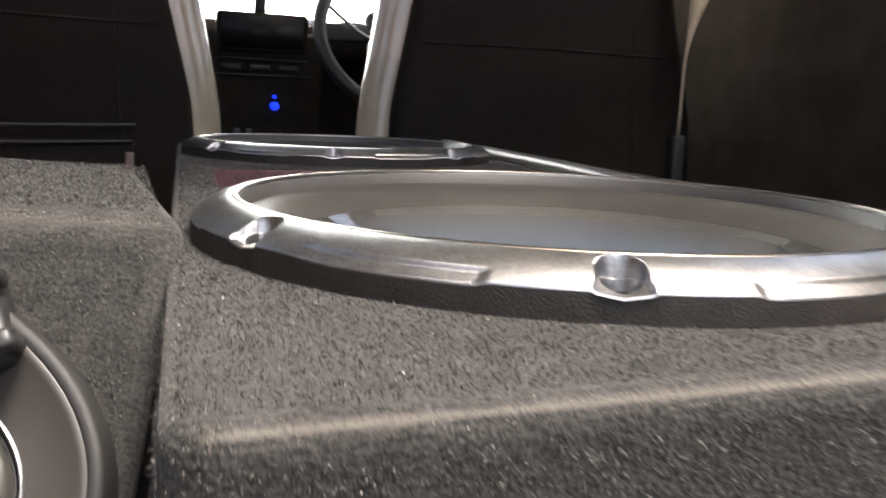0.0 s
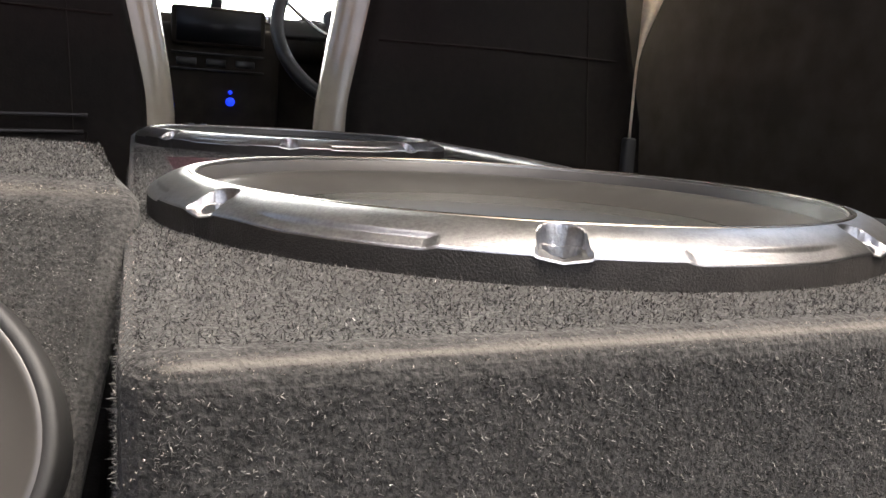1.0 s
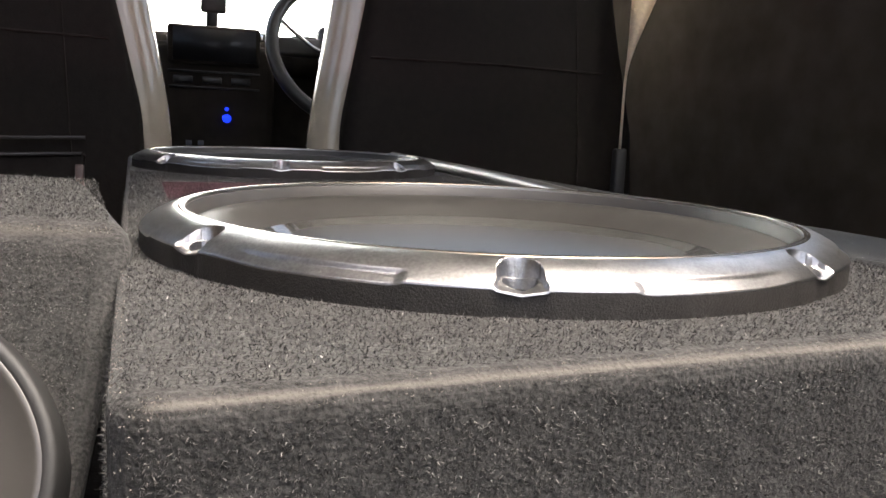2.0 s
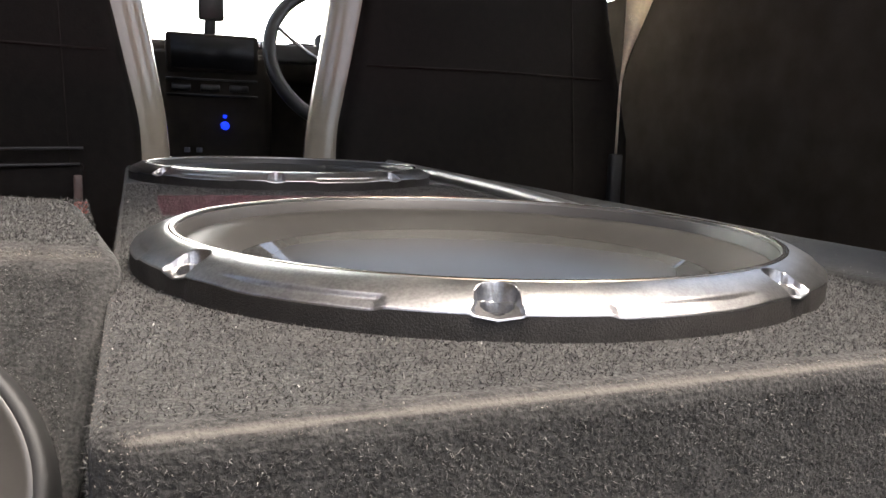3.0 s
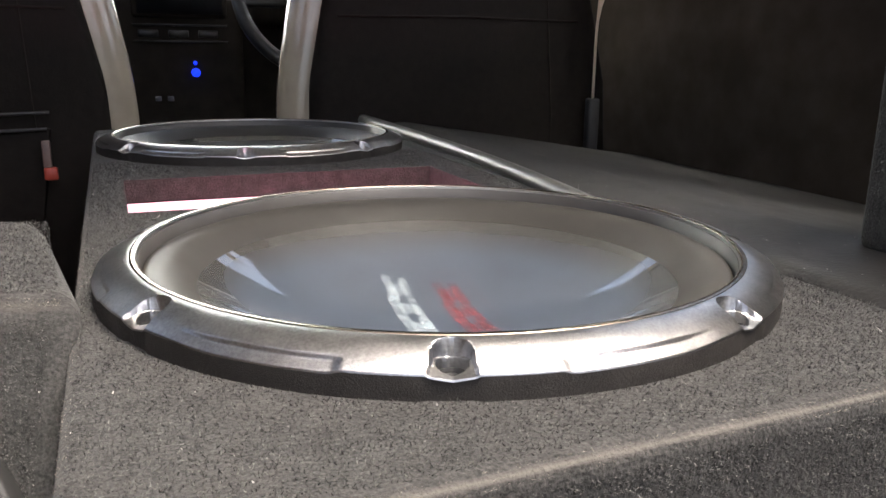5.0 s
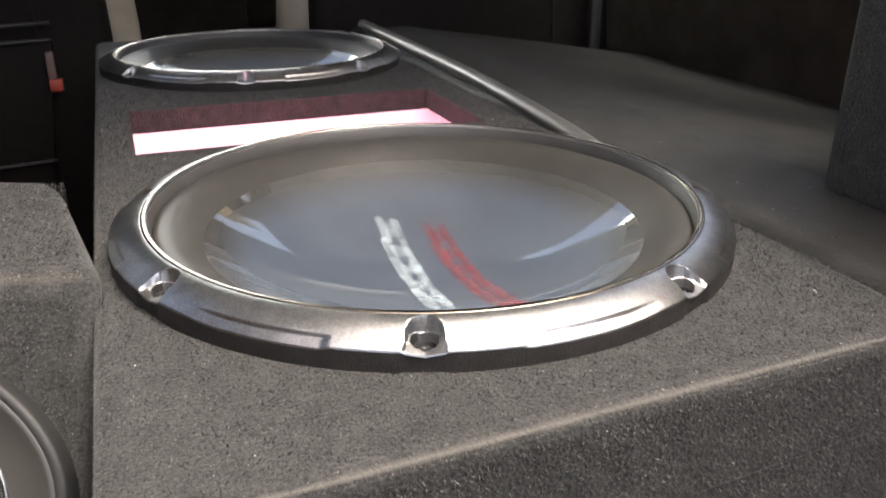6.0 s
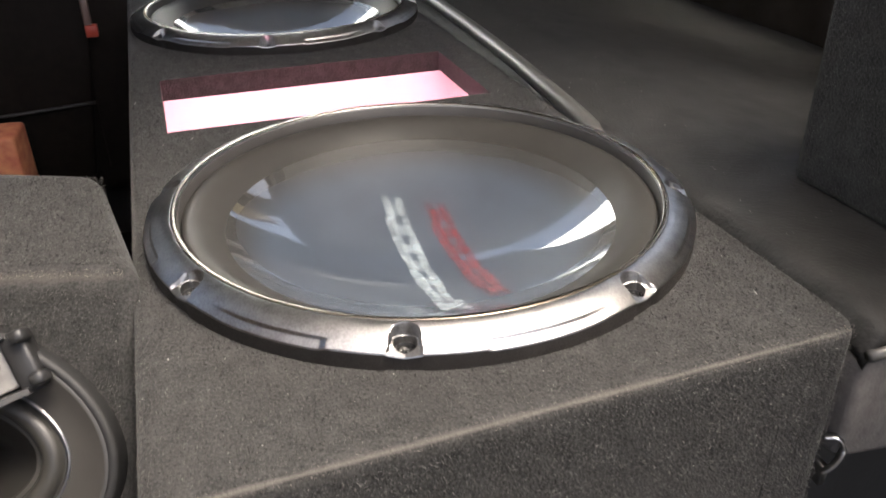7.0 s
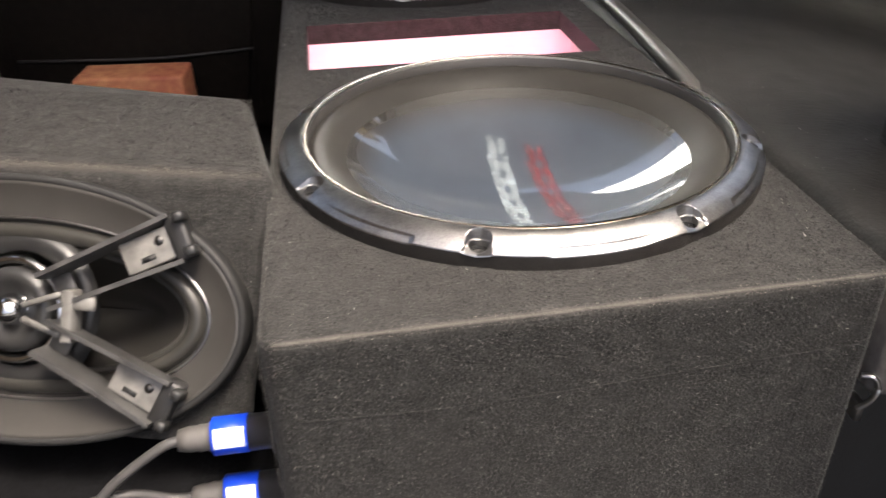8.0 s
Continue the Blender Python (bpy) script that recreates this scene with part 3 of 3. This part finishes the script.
def wedge_body():
    """A wedge: a face that leans back by thirty degrees, a slanting side and a top that rises a little."""
    bm = bmesh.new()
    foot = [(-0.008, -0.0804, 0.272), (-0.062, 0.100, 0.272), (-0.45, 0.130, 0.272), (-0.47, -0.0804, 0.272)]
    head = [(x, y, 0.4135 - 0.0138 * x + 0.075 * y) for x, y in ((0.002, 0.0), (-0.053, 0.104), (-0.45, 0.138), (-0.47, 0.0))]
    low, up = [bm.verts.new(p) for p in foot], [bm.verts.new(p) for p in head]
    for k in range(4):
        bm.faces.new((low[k], low[(k + 1) % 4], up[(k + 1) % 4], up[k]))
    bm.faces.new(low)
    bm.faces.new(up)
    bmesh.ops.recalc_face_normals(bm, faces=bm.faces)
    bmesh.ops.bevel(bm, geom=[e for e in bm.edges if max(v.co.z for v in e.verts) > 0.3], offset=0.012, segments=5, affect="EDGES", profile=0.5)
    face = max((f for f in bm.faces if f.normal.y < -0.7), key=lambda f: f.calc_area())
    nrm, base = face.normal.copy(), face.verts[0].co.copy()
    rim = list(face.edges)
    bmesh.ops.delete(bm, geom=[face], context="FACES_ONLY")
    hole = []
    for k in range(72):
        a = 2 * math.pi * k / 72
        p = Vector((-0.158 + 0.128 * math.cos(a), -0.0445 + 0.062 * math.sin(a) * 0.5, 0.336 + 0.062 * math.sin(a) * 0.866))
        hole.append(bm.verts.new(p - nrm * (p - base).dot(nrm)))
    rim += [bm.edges.new((hole[k], hole[(k + 1) % 72])) for k in range(72)]
    bmesh.ops.triangle_fill(bm, use_beauty=True, edges=rim, normal=nrm)
    return bm


part("body", wedge_body(), edge_wear(CARPET, 0.0, 0.412, 0.004, (0.062, 0.057, 0.051)), lbox, smooth=False)
part("plinth", block((-0.44, -0.045, 0.2375), (-0.075, 0.095, 0.274), 0.003, 2), PLASTIC_DARK, lbox, "recessed black plinth")
LS = LB @ pose(-0.158, -0.0445, 0.336, 60, 0, 0)
spk = thing("oval_speaker", "oval three-way car speaker with grey frame and open plastic bridge", "speaker", LS)
EX, EY = 0.146, 0.080


def oval(profile, n=96):
    """Rings of an oval: (inset from the edge, height)."""
    bm = bmesh.new()
    rows = []
    for i, z in profile:
        rows.append([bm.verts.new(((EX - i) * math.cos(2 * math.pi * k / n), (EY - i) * math.sin(2 * math.pi * k / n), z)) for k in range(n)])
    for a, b in zip(rows, rows[1:]):
        for k in range(n):
            bm.faces.new((a[k], a[(k + 1) % n], b[(k + 1) % n], b[k]))
    return bm


part("gasket", oval([(-0.002, -0.002), (-0.002, 0.0095), (-0.001, 0.0108), (0.0015, 0.0112), (0.0026, 0.0104)]), PLASTIC_DARK, spk, "black moulded edge")
part("frame", oval([(0.0022, 0.0104), (0.0034, 0.0110), (0.0050, 0.0106), (0.0235, 0.0002), (0.0245, 0.0006), (0.0256, -0.0006), (0.0275, -0.003)]), SPK_GREY, spk, "flat grey frame")
part("frame_edge", oval([(0.0238, 0.0004), (0.0243, 0.0013), (0.0250, 0.0013), (0.0254, 0.0002)]), STEEL, spk, "thin silver edge of the frame")
part("surround", oval([(0.027, -0.002)] + [(0.033 - 0.0055 * math.cos(math.pi * k / 8), -0.002 + 0.005 * math.sin(math.pi * k / 8)) for k in range(9)] + [(0.0395, -0.004), (0.041, -0.002), (0.0425, -0.005)]), SURROUND, spk, "grey rubber surround")
part("cone", oval([(0.042, -0.005), (0.044, -0.006), (0.060, -0.020), (0.072, -0.030), (0.078, -0.031), (0.0795, -0.031)]), POLY, spk, "dark grey cone")
part("pod", lathe([(0.026, -0.028), (0.026, 0.008), (0.024, 0.012), (0.017, 0.0125), (0.015, 0.009), (0, 0.009)], 48), PLASTIC, spk, "black tweeter pod")
part("tweeter", lathe([(0.0105, 0.009)] + [(0.0095 * math.cos(a), 0.010 + 0.010 * math.sin(a)) for a in [math.pi / 2 * k / 8 for k in range(8)]] + [(0, 0.020)], 40), CHROME, spk, "shiny tweeter dome")
part("pod_ring", lathe([(0.028, 0.001), (0.031, 0.003), (0.033, 0.007), (0.031, 0.010), (0.028, 0.008)], 48, closed=True), CHROME, spk, "polished pod ring")
part("pod_plate", lathe([(0.034, -0.004), (0.050, -0.002), (0.052, 0.001), (0.036, 0.003)], 48, closed=True), PLASTIC, spk, "black glossy collar")


def channel_rail(length, side, tall):
    """A tall bridge rail that leans outwards and tapers towards the frame."""
    bm = bmesh.new()
    rows = []
    for k in range(7):
        f = k / 6
        x, y = 0.030 + (length - 0.034) * f, side * (0.0085 + 0.0035 * f)
        h = tall * (1 - 0.25 * f)
        rows.append([bm.verts.new((x, y + o, z)) for o, z in ((-0.0014, 0.004), (0.0014, 0.004), (0.0014 + side * 0.002, 0.004 + h), (-0.0014 + side * 0.002, 0.004 + h))])
    for r0, r1 in zip(rows, rows[1:]):
        for k in range(4):
            bm.faces.new((r0[k], r0[(k + 1) % 4], r1[(k + 1) % 4], r1[k]))
    bm.faces.new(rows[0])
    bm.faces.new(rows[-1])
    return bm


for s_ in (0, 180):
    for ang, length, tall in ((25, 0.121, 0.017), (-25, 0.116, 0.019)):
        arm = part("bridge_arm", block((length * 0.66, -0.0100, 0.008), (length - 0.008, 0.0100, 0.0115), 0.0012, 2), BRIDGE_PALE, spk, "scuffed grey bridge plate", at=pose(0, 0, 0.002, 0, 0, ang + s_))
        for y in (-1, 1):
            part("rail", channel_rail(length, y, tall), BRIDGE, arm, smooth=False)
        part("tab", block((length - 0.009, -0.0145, 0.002), (length + 0.003, 0.0145, 0.0145), 0.0022, 2), PLASTIC, arm, "black clip tab")
        for y in (-0.0105, 0.0105):
            part("prong", block((length - 0.001, y - 0.003, 0.010), (length + 0.006, y + 0.003, 0.020), 0.0012, 1), PLASTIC, arm)
        part("tab_screw", lathe([(0, 0.0128), (0.0022, 0.0126), (0.0030, 0.0115)], 16), SCREW, arm, at=pose(length - 0.016, 0.003, 0))
        part("plate_slot", block((length - 0.030, -0.0062, 0.0112), (length - 0.021, -0.0030, 0.0119)), PLASTIC_DARK, arm)
        part("web", block((0.030, -0.0080, 0.005), (0.044, 0.0080, 0.008), 0.001, 1), BRIDGE, arm)
        part("fin", block((0.012, -0.0018, 0.013), (0.038, 0.0018, 0.0155), 0.0008, 1), BRIDGE_PALE, arm, "pale fin beside the dome", at=pose(0, 0, 0, 0, 0, -ang * 0.25))
    hub = part("hub_plate", block((0.040, -0.0155, 0.009), (0.047, 0.0155, 0.0205), 0.001, 2), BRIDGE_PALE, spk, "pale upright hub plate", at=pose(0, 0, 0.002, 0, 0, s_))
    part("hub_tongue", block((0.046, 0.004, 0.016), (0.060, 0.0125, 0.0195), 0.001, 1), BRIDGE_PALE, hub)

# ---- speaker plugs and cables ----
for k, (z, y) in enumerate(((0.323, -0.160), (0.281, -0.160))):
    plug = thing("speaker_plug", "black cable plug with bright blue collar", "plug", pose(BX0, y, z, 0, -90, 0), "plugs in the box")
    part("socket", lathe([(0, 0.0), (0.0125, 0.0), (0.0125, 0.002), (0.0095, 0.003), (0.0095, 0.015), (0, 0.015)], 32), PLASTIC, plug)
    part("collar", lathe([(0.0088, 0.0142), (0.0100, 0.0148), (0.0100, 0.0322), (0.0090, 0.033)], 32), BLUE, plug, "bright blue collar")
    bm = bmesh.new()
    rows = []
    for q in range(9):
        t = radians(-62 + 60 * q / 8)
        rows.append([bm.verts.new((-0.0102 * math.sin(t), -0.0102 * math.cos(t), u)) for u in (0.0158, 0.0312)])
    for r0, r1 in zip(rows, rows[1:]):
        bm.faces.new((r0[0], r0[1], r1[1], r1[0]))
    part("tag", bm, WHITE, plug, "white tag on the collar")
    part("boot", lathe([(0.0085, 0.032), (0.0075, 0.034), (0.0068, 0.036), (0.0072, 0.039), (0.0064, 0.041), (0.0068, 0.044), (0.0055, 0.050), (0, 0.050)], 24), BOOT, plug, "ribbed grey cable boot")
    if k == 0:
        part("pin", tube([(-0.0112, 0, 0.001), (-0.0112, 0, 0.013)], 0.0013, 10), BRASS, plug, "bare brass pin")
    cab = thing("speaker_cable", "grey rubber speaker cable looping down to the boot floor", "cable", None, "speaker cables")
    x = BX0 - 0.049
    if k == 0:
        way = [(x, y, z), (x - 0.012, y - 0.002, z - 0.003), (x - 0.040, y - 0.008, z - 0.022), (x - 0.060, y - 0.012, z - 0.052), (x - 0.066, y - 0.012, 0.255), (x - 0.060, y - 0.030, 0.2405), (x - 0.02, y - 0.09, 0.2405)]
    else:
        way = [(x, y, z), (x - 0.012, y, z + 0.001), (x - 0.032, y - 0.004, z + 0.012), (x - 0.055, y - 0.010, z + 0.012), (x - 0.074, y - 0.012, z - 0.012), (x - 0.078, y - 0.020, 0.2405), (x - 0.05, y - 0.08, 0.2405)]
    part("wire", tube(curve(way, 12), 0.0028), CABLE, cab)

# ---- front seats ----


def front_seat(m, label, pocket, sides, wide=0.0):
    s = thing("front_seat", label, "car seat", m, "front seats")
    out = [(-0.235, -0.20), (0.235, -0.20), (0.245, -0.02), (0.240, 0.15), (0.200, 0.34), (0.175, 0.55), (0.13, 0.62), (-0.13, 0.62), (-0.175, 0.55), (-0.200, 0.34), (-0.240, 0.15), (-0.245, -0.02)]
    out = [(x + (wide if x > 0 else 0), z) for x, z in out]
    part("backrest", prism(out, 0.09, 0.02, 3), SEAT, s, "black seat back")
    part("seam", tube([(-0.20, -0.001, 0.245), (0, -0.002, 0.248), (0.20, -0.001, 0.245)], 0.0016), DASH, s)
    part("side_seam", tube([(0.150, -0.001, -0.16), (0.152, -0.002, 0.10), (0.140, -0.001, 0.40)], 0.0010), DASH, s)
    if pocket:
        part("map_pocket", prism([(-0.20, -0.17), (0.13, -0.17), (0.17, 0.095), (-0.22, 0.095)], 0.012, 0.004, 2), SEAT, s, at=pose(0, -0.010, 0))
        for z, w in ((0.115, 0.17), (0.094, 0.165), (-0.062, 0.15)):
            part("pocket_edge", tube(curve([(-0.20, -0.012, z + 0.002), (0, -0.020, z - 0.004), (w, -0.012, z)], 8), 0.0022), DARK_GREY, s)
        part("buckle", block((0.158, -0.030, 0.045), (0.168, -0.018, 0.080), 0.002, 2), BUCKLE, s, "pale buckle")
        part("buckle_button", block((0.158, -0.032, 0.030), (0.174, -0.017, 0.046), 0.002, 2), RED_INK_SOLID, s, "red buckle button")
    for k in sides:
        part("bolster", tube(curve([(k * 0.248, 0.06, -0.18), (k * 0.250, 0.06, -0.02), (k * 0.245, 0.06, 0.13), (k * 0.205, 0.065, 0.34), (k * 0.172, 0.08, 0.57)], 8), [(0.029 if k < 0 else 0.014 + 0.015 * step(0, 22, q)) + 0.015 * q / 32 for q in range(33)], 16), BOLSTER, s, "leather side bolster in beige made pale for daylight on it")
    part("cushion", block((-0.25, 0.05, -0.16), (0.25, 0.60, 0.0), 0.04, 4), SEAT, s)
    part("headrest", block((-0.13, 0.04, 0.63), (0.13, 0.13, 0.80), 0.035, 4), SEAT, s)
    for k in (-1, 1):
        part("headrest_post", tube([(k * 0.06, 0.08, 0.58), (k * 0.06, 0.085, 0.65)], 0.006), STEEL, s)
    part("base", block((-0.22, 0.06, -0.30), (0.22, 0.55, -0.15), 0.02), PLASTIC_DARK, s)
    return s


front_seat(pose(0.372, 0.80, 0.30, -4), "black driver's seat with pale side bolsters, seen from behind", False, (-1,), 0.022)
front_seat(pose(-0.383, 0.80, 0.30, -4), "black passenger seat with pale side bolsters, seen from behind", True, (-1, 1))

# Pale strip put in for the lit gap between driver's seat and door.
belt = thing("lit_gap_strip", "pale strip standing for the lit gap beside the driver's seat", "seat belt")
bm = bmesh.new()
rows = []
for k in range(29):
    f = k / 28
    z = 1.0 - 0.58 * f
    w = 0.0022 + 0.020 * step(0.54, 0.70, z) + 0.020 * step(0.64, 0.85, z)
    c = Vector((0.583 + 0.030 * step(0.52, 0.72, z), 0.775, z))
    tw = radians(20)
    d = Vector((math.cos(tw), -math.sin(tw), 0)) * w
    rows.append([bm.verts.new(c - d), bm.verts.new(c + d * 0.1 + Vector((0, -0.012 * w / 0.05, 0))), bm.verts.new(c + d)])
for a, b in zip(rows, rows[1:]):
    for k in range(2):
        bm.faces.new((a[k], a[k + 1], b[k + 1], b[k]))
bmesh.ops.solidify(bm, geom=list(bm.faces), thickness=0.002)
part("pale_strip", bm, GAP_CREAM, belt)
part("dark_foot", block((0.574, 0.768, 0.30), (0.594, 0.785, 0.425), 0.004, 2), PLASTIC_DARK, belt)

# ---- dashboard ----
dash = thing("dashboard", "black plastic dashboard with a central screen and lit blue knob", "dashboard")
part("panel", block((-HALF + 0.01, 1.52, 0.30), (HALF - 0.01, 1.94, 0.625), 0.03, 4), DASH, dash)
part("console", block((-0.12, 1.47, 0.02), (0.14, 1.60, 0.60), 0.02, 3), DASH, dash)
part("screen_bezel", block((-0.085, 1.455, 0.555), (0.105, 1.49, 0.635), 0.006, 2), DASH, dash)
part("screen", block((-0.075, 1.452, 0.562), (0.095, 1.456, 0.628)), SCREEN, dash, "dark display screen")
part("chrome_clip", block((0.103, 1.45, 0.610), (0.122, 1.47, 0.628), 0.003, 2), CHROME, dash)
part("knob", lathe([(0.009, 0), (0.009, 0.010), (0.006, 0.013), (0, 0.0135)], 24), BLUE_LED, dash, "glowing blue knob", at=pose(0.035, 1.47, 0.443, 90))
part("indicator", lathe([(0.004, 0), (0.004, 0.006), (0, 0.007)], 16), BLUE_LED, dash, "small blue indicator lamp", at=pose(0.035, 1.47, 0.463, 90))
for z in (0.538, 0.505):
    part("trim_line", block((-0.085, 1.462, z), (0.105, 1.471, z + 0.004), 0.001, 1), PLASTIC, dash)
for x in (-0.055, 0.005, 0.065):
    part("vent_slat", block((x - 0.02, 1.463, 0.515), (x + 0.02, 1.471, 0.530), 0.002, 1), PLASTIC, dash)
part("instrument_hood", block((0.16, 1.46, 0.54), (0.44, 1.70, 0.632), 0.03, 4), DASH, dash)
for x in (-0.05, -0.025):
    part("button", block((x, 1.464, 0.384), (x + 0.012, 1.470, 0.394), 0.001, 1), DIM_LED, dash, "dimly lit button")
mount = thing("phone_mount", "black phone mount standing on the dashboard", "phone mount")
part("foot", lathe([(0.03, 0), (0.03, 0.008), (0.012, 0.016), (0, 0.016)], 24), PLASTIC, mount, at=pose(0.012, 1.56, 0.624))
part("stem", tube([(0.012, 1.56, 0.635), (0.015, 1.56, 0.69)], 0.013), PLASTIC, mount)
part("clamp", block((-0.012, 1.54, 0.672), (0.043, 1.56, 0.76), 0.006, 2), PLASTIC, mount)

wheel = thing("steering_wheel", "black steering wheel with silver trimmed spokes", "steering wheel", pose(0.281, 1.34, 0.596, 63))
part("rim", lathe([(0.170 + 0.014 * math.cos(2 * math.pi * k / 12), 0.014 * math.sin(2 * math.pi * k / 12)) for k in range(12)], 72, closed=True), PLASTIC, wheel, "leather covered rim")
part("hub", block((-0.075, -0.06, -0.03), (0.075, 0.055, 0.012), 0.02, 3), PLASTIC, wheel)
for a in (0, 180, 270):
    part("spoke", block((0.06, -0.02, -0.012), (0.17, 0.02, 0.004), 0.005, 2), PLASTIC, wheel, at=pose(0, 0, 0, 0, 0, a))
part("spoke_trim", tube(curve([(-0.15, 0.055, 0.008), (-0.12, 0.02, 0.013), (-0.075, -0.015, 0.014), (0, -0.035, 0.014), (0.075, -0.015, 0.014), (0.12, 0.02, 0.013), (0.15, 0.055, 0.008)], 6), 0.004), CHROME, wheel, "silver spoke trim")
part("column", tube([(0, 0, -0.03), (0, 0.0, -0.16)], 0.035, 16), PLASTIC_DARK, wheel)

# ---- things behind the oval speaker box ----
bag = thing("patterned_bag", "orange printed bag standing behind the speaker box", "bag", pose(-0.332, 0.69, 0.0, 0, 0, -6))
part("bag_body", block((-0.16, 0.0, 0.002), (0.0, 0.07, 0.233), 0.006, 3), ORANGE, bag)
cloth = thing("grey_cloth", "crumpled grey cloth bundle beside the orange bag", "cloth", pose(-0.545, 0.70, 0.0))
bm = bmesh.new()
bmesh.ops.create_icosphere(bm, subdivisions=4, radius=1.0)
for v in bm.verts:
    n = 1 + 0.18 * noise.noise(v.co * 1.7) + 0.06 * noise.noise(v.co * 5.0)
    v.co = Vector((v.co.x * 0.09 * n, v.co.y * 0.06 * n, 0.105 + max(-0.103, v.co.z * 0.112 * n)))
part("bundle", bm, GREYCLOTH, cloth)

# ---- carpet pile ----
OVAL = (-0.158, 0.336, 0.138, 0.063)
HOLES = ((0, 0, R_OUT - 0.001), (-0.003, SUB2, R_OUT - 0.001))
SLOTS = ((PX0, PX1, PY0, PY1),)
top_patch = ((BX0 + 0.003, BY0 + 0.006, TOP), (BX1 - BX0 - 0.006, SKEW * 0.308, 0), (0, 0.60, 0), (0, 0, 1))
front_patch = ((BX0 + 0.006, BY0, 0.18), (BX1 - BX0 - 0.012, SKEW * 0.302, 0), (0, 0, 0.213), (0, -1, 0))
round_patch = ((BX0 + 0.006, BY0 + 0.0006, TOP - 0.0062), (BX1 - BX0 - 0.010, SKEW * 0.304, 0), (0, 0.0055, 0.0056), (0, -0.7, 0.7))
left_patch = ((BX0, BY0 + 0.006, 0.25), (0, 0.5, 0), (0, 0, 0.143), (-1, 0, 0))
fuzz("carpet_fuzz", box, (top_patch, front_patch, left_patch, round_patch), 570000, 0.0017, FIBRE, 1, holes=HOLES, slots=SLOTS, width=0.00016)
edge_front = ((BX0 + 0.006, BY0 + 0.0006, TOP - 0.0040), (BX1 - BX0 - 0.010, SKEW * 0.304, 0), (0, 0.0034, 0.0034), (0, -0.7, 0.7))
edge_left = ((BX0 + 0.0003, BY0 + 0.006, TOP - 0.003), (0, 0.36, 0), (0.003, 0, 0.003), (-0.7, 0, 0.7))
corner = ((BX0 + 0.001, BY0 + 0.002, TOP - 0.03), (0.008, -0.003, 0), (0, 0, 0.029), (-0.7, -0.7, 0))
fuzz("worn_edge", box, (edge_front,), 3500, 0.0011, CARPET_WORN, 2, "pale worn carpet along the front edge")
fuzz("worn_edge", box, (edge_left, corner), 700, 0.0008, CARPET_WORN, 3)
fuzz("lint", box, (top_patch, front_patch), 750, 0.0011, LINT, 4, "pale lint on the carpet", width=0.00024, holes=HOLES, slots=SLOTS)
fuzz("lint", box, (top_patch, front_patch), 60, 0.0042, LINT, 9, "pale lint on the carpet", width=0.00022, holes=HOLES, slots=SLOTS)
fuzz("lint", lbox, (((-0.45, 0.006, 0.4203), (0.40, 0, -0.0056), (0, 0.09, 0.0068), (0, 0, 1)), ((-0.46, -0.0765, 0.2785), (0.448, 0, 0), (0, 0.0715, 0.1295), (0, -0.87, 0.49))), 160, 0.0012, LINT, 10, "pale lint on the carpet", width=0.00024, oval_hole=OVAL)
fuzz("crumbs", bench, (((0.165, -0.12, 0.3992), (0.085, 0, 0), (0, 0.7, 0), (0, 0, 1)),), 130, 0.0011, LINT, 11, "pale crumbs on the leather", width=0.0003)
fuzz("carpet_fuzz", lbox, (((-0.43, 0.006, 0.4199), (0.418, 0, -0.0057), (-0.036, 0.088, 0.0071), (0, 0, 1)), ((-0.46, -0.0770, 0.2780), (0.448, 0, 0), (0, 0.0720, 0.1300), (0, -0.87, 0.49))), 200000, 0.0017, FIBRE, 5, width=0.00016, oval_hole=OVAL)
fuzz("worn_edge", lbox, (((-0.46, 0.0005, 0.4165), (0.45, 0, -0.006), (0, 0.004, 0.002), (0, -0.5, 0.87)),), 4000, 0.0011, CARPET_WORN, 6)
fuzz("carpet_fuzz", blk, (((0.233, -0.40, 0.40), (0, 0.36, 0), (0, 0, 0.25), (-1, 0, 0)),), 100000, 0.0015, FIBRE, 7, width=0.0001)
fuzz("lint", blk, (((0.233, -0.40, 0.40), (0, 0.36, 0), (0, 0, 0.25), (-1, 0, 0)),), 60, 0.0035, LINT, 8, "pale lint on the carpet", width=0.0004)
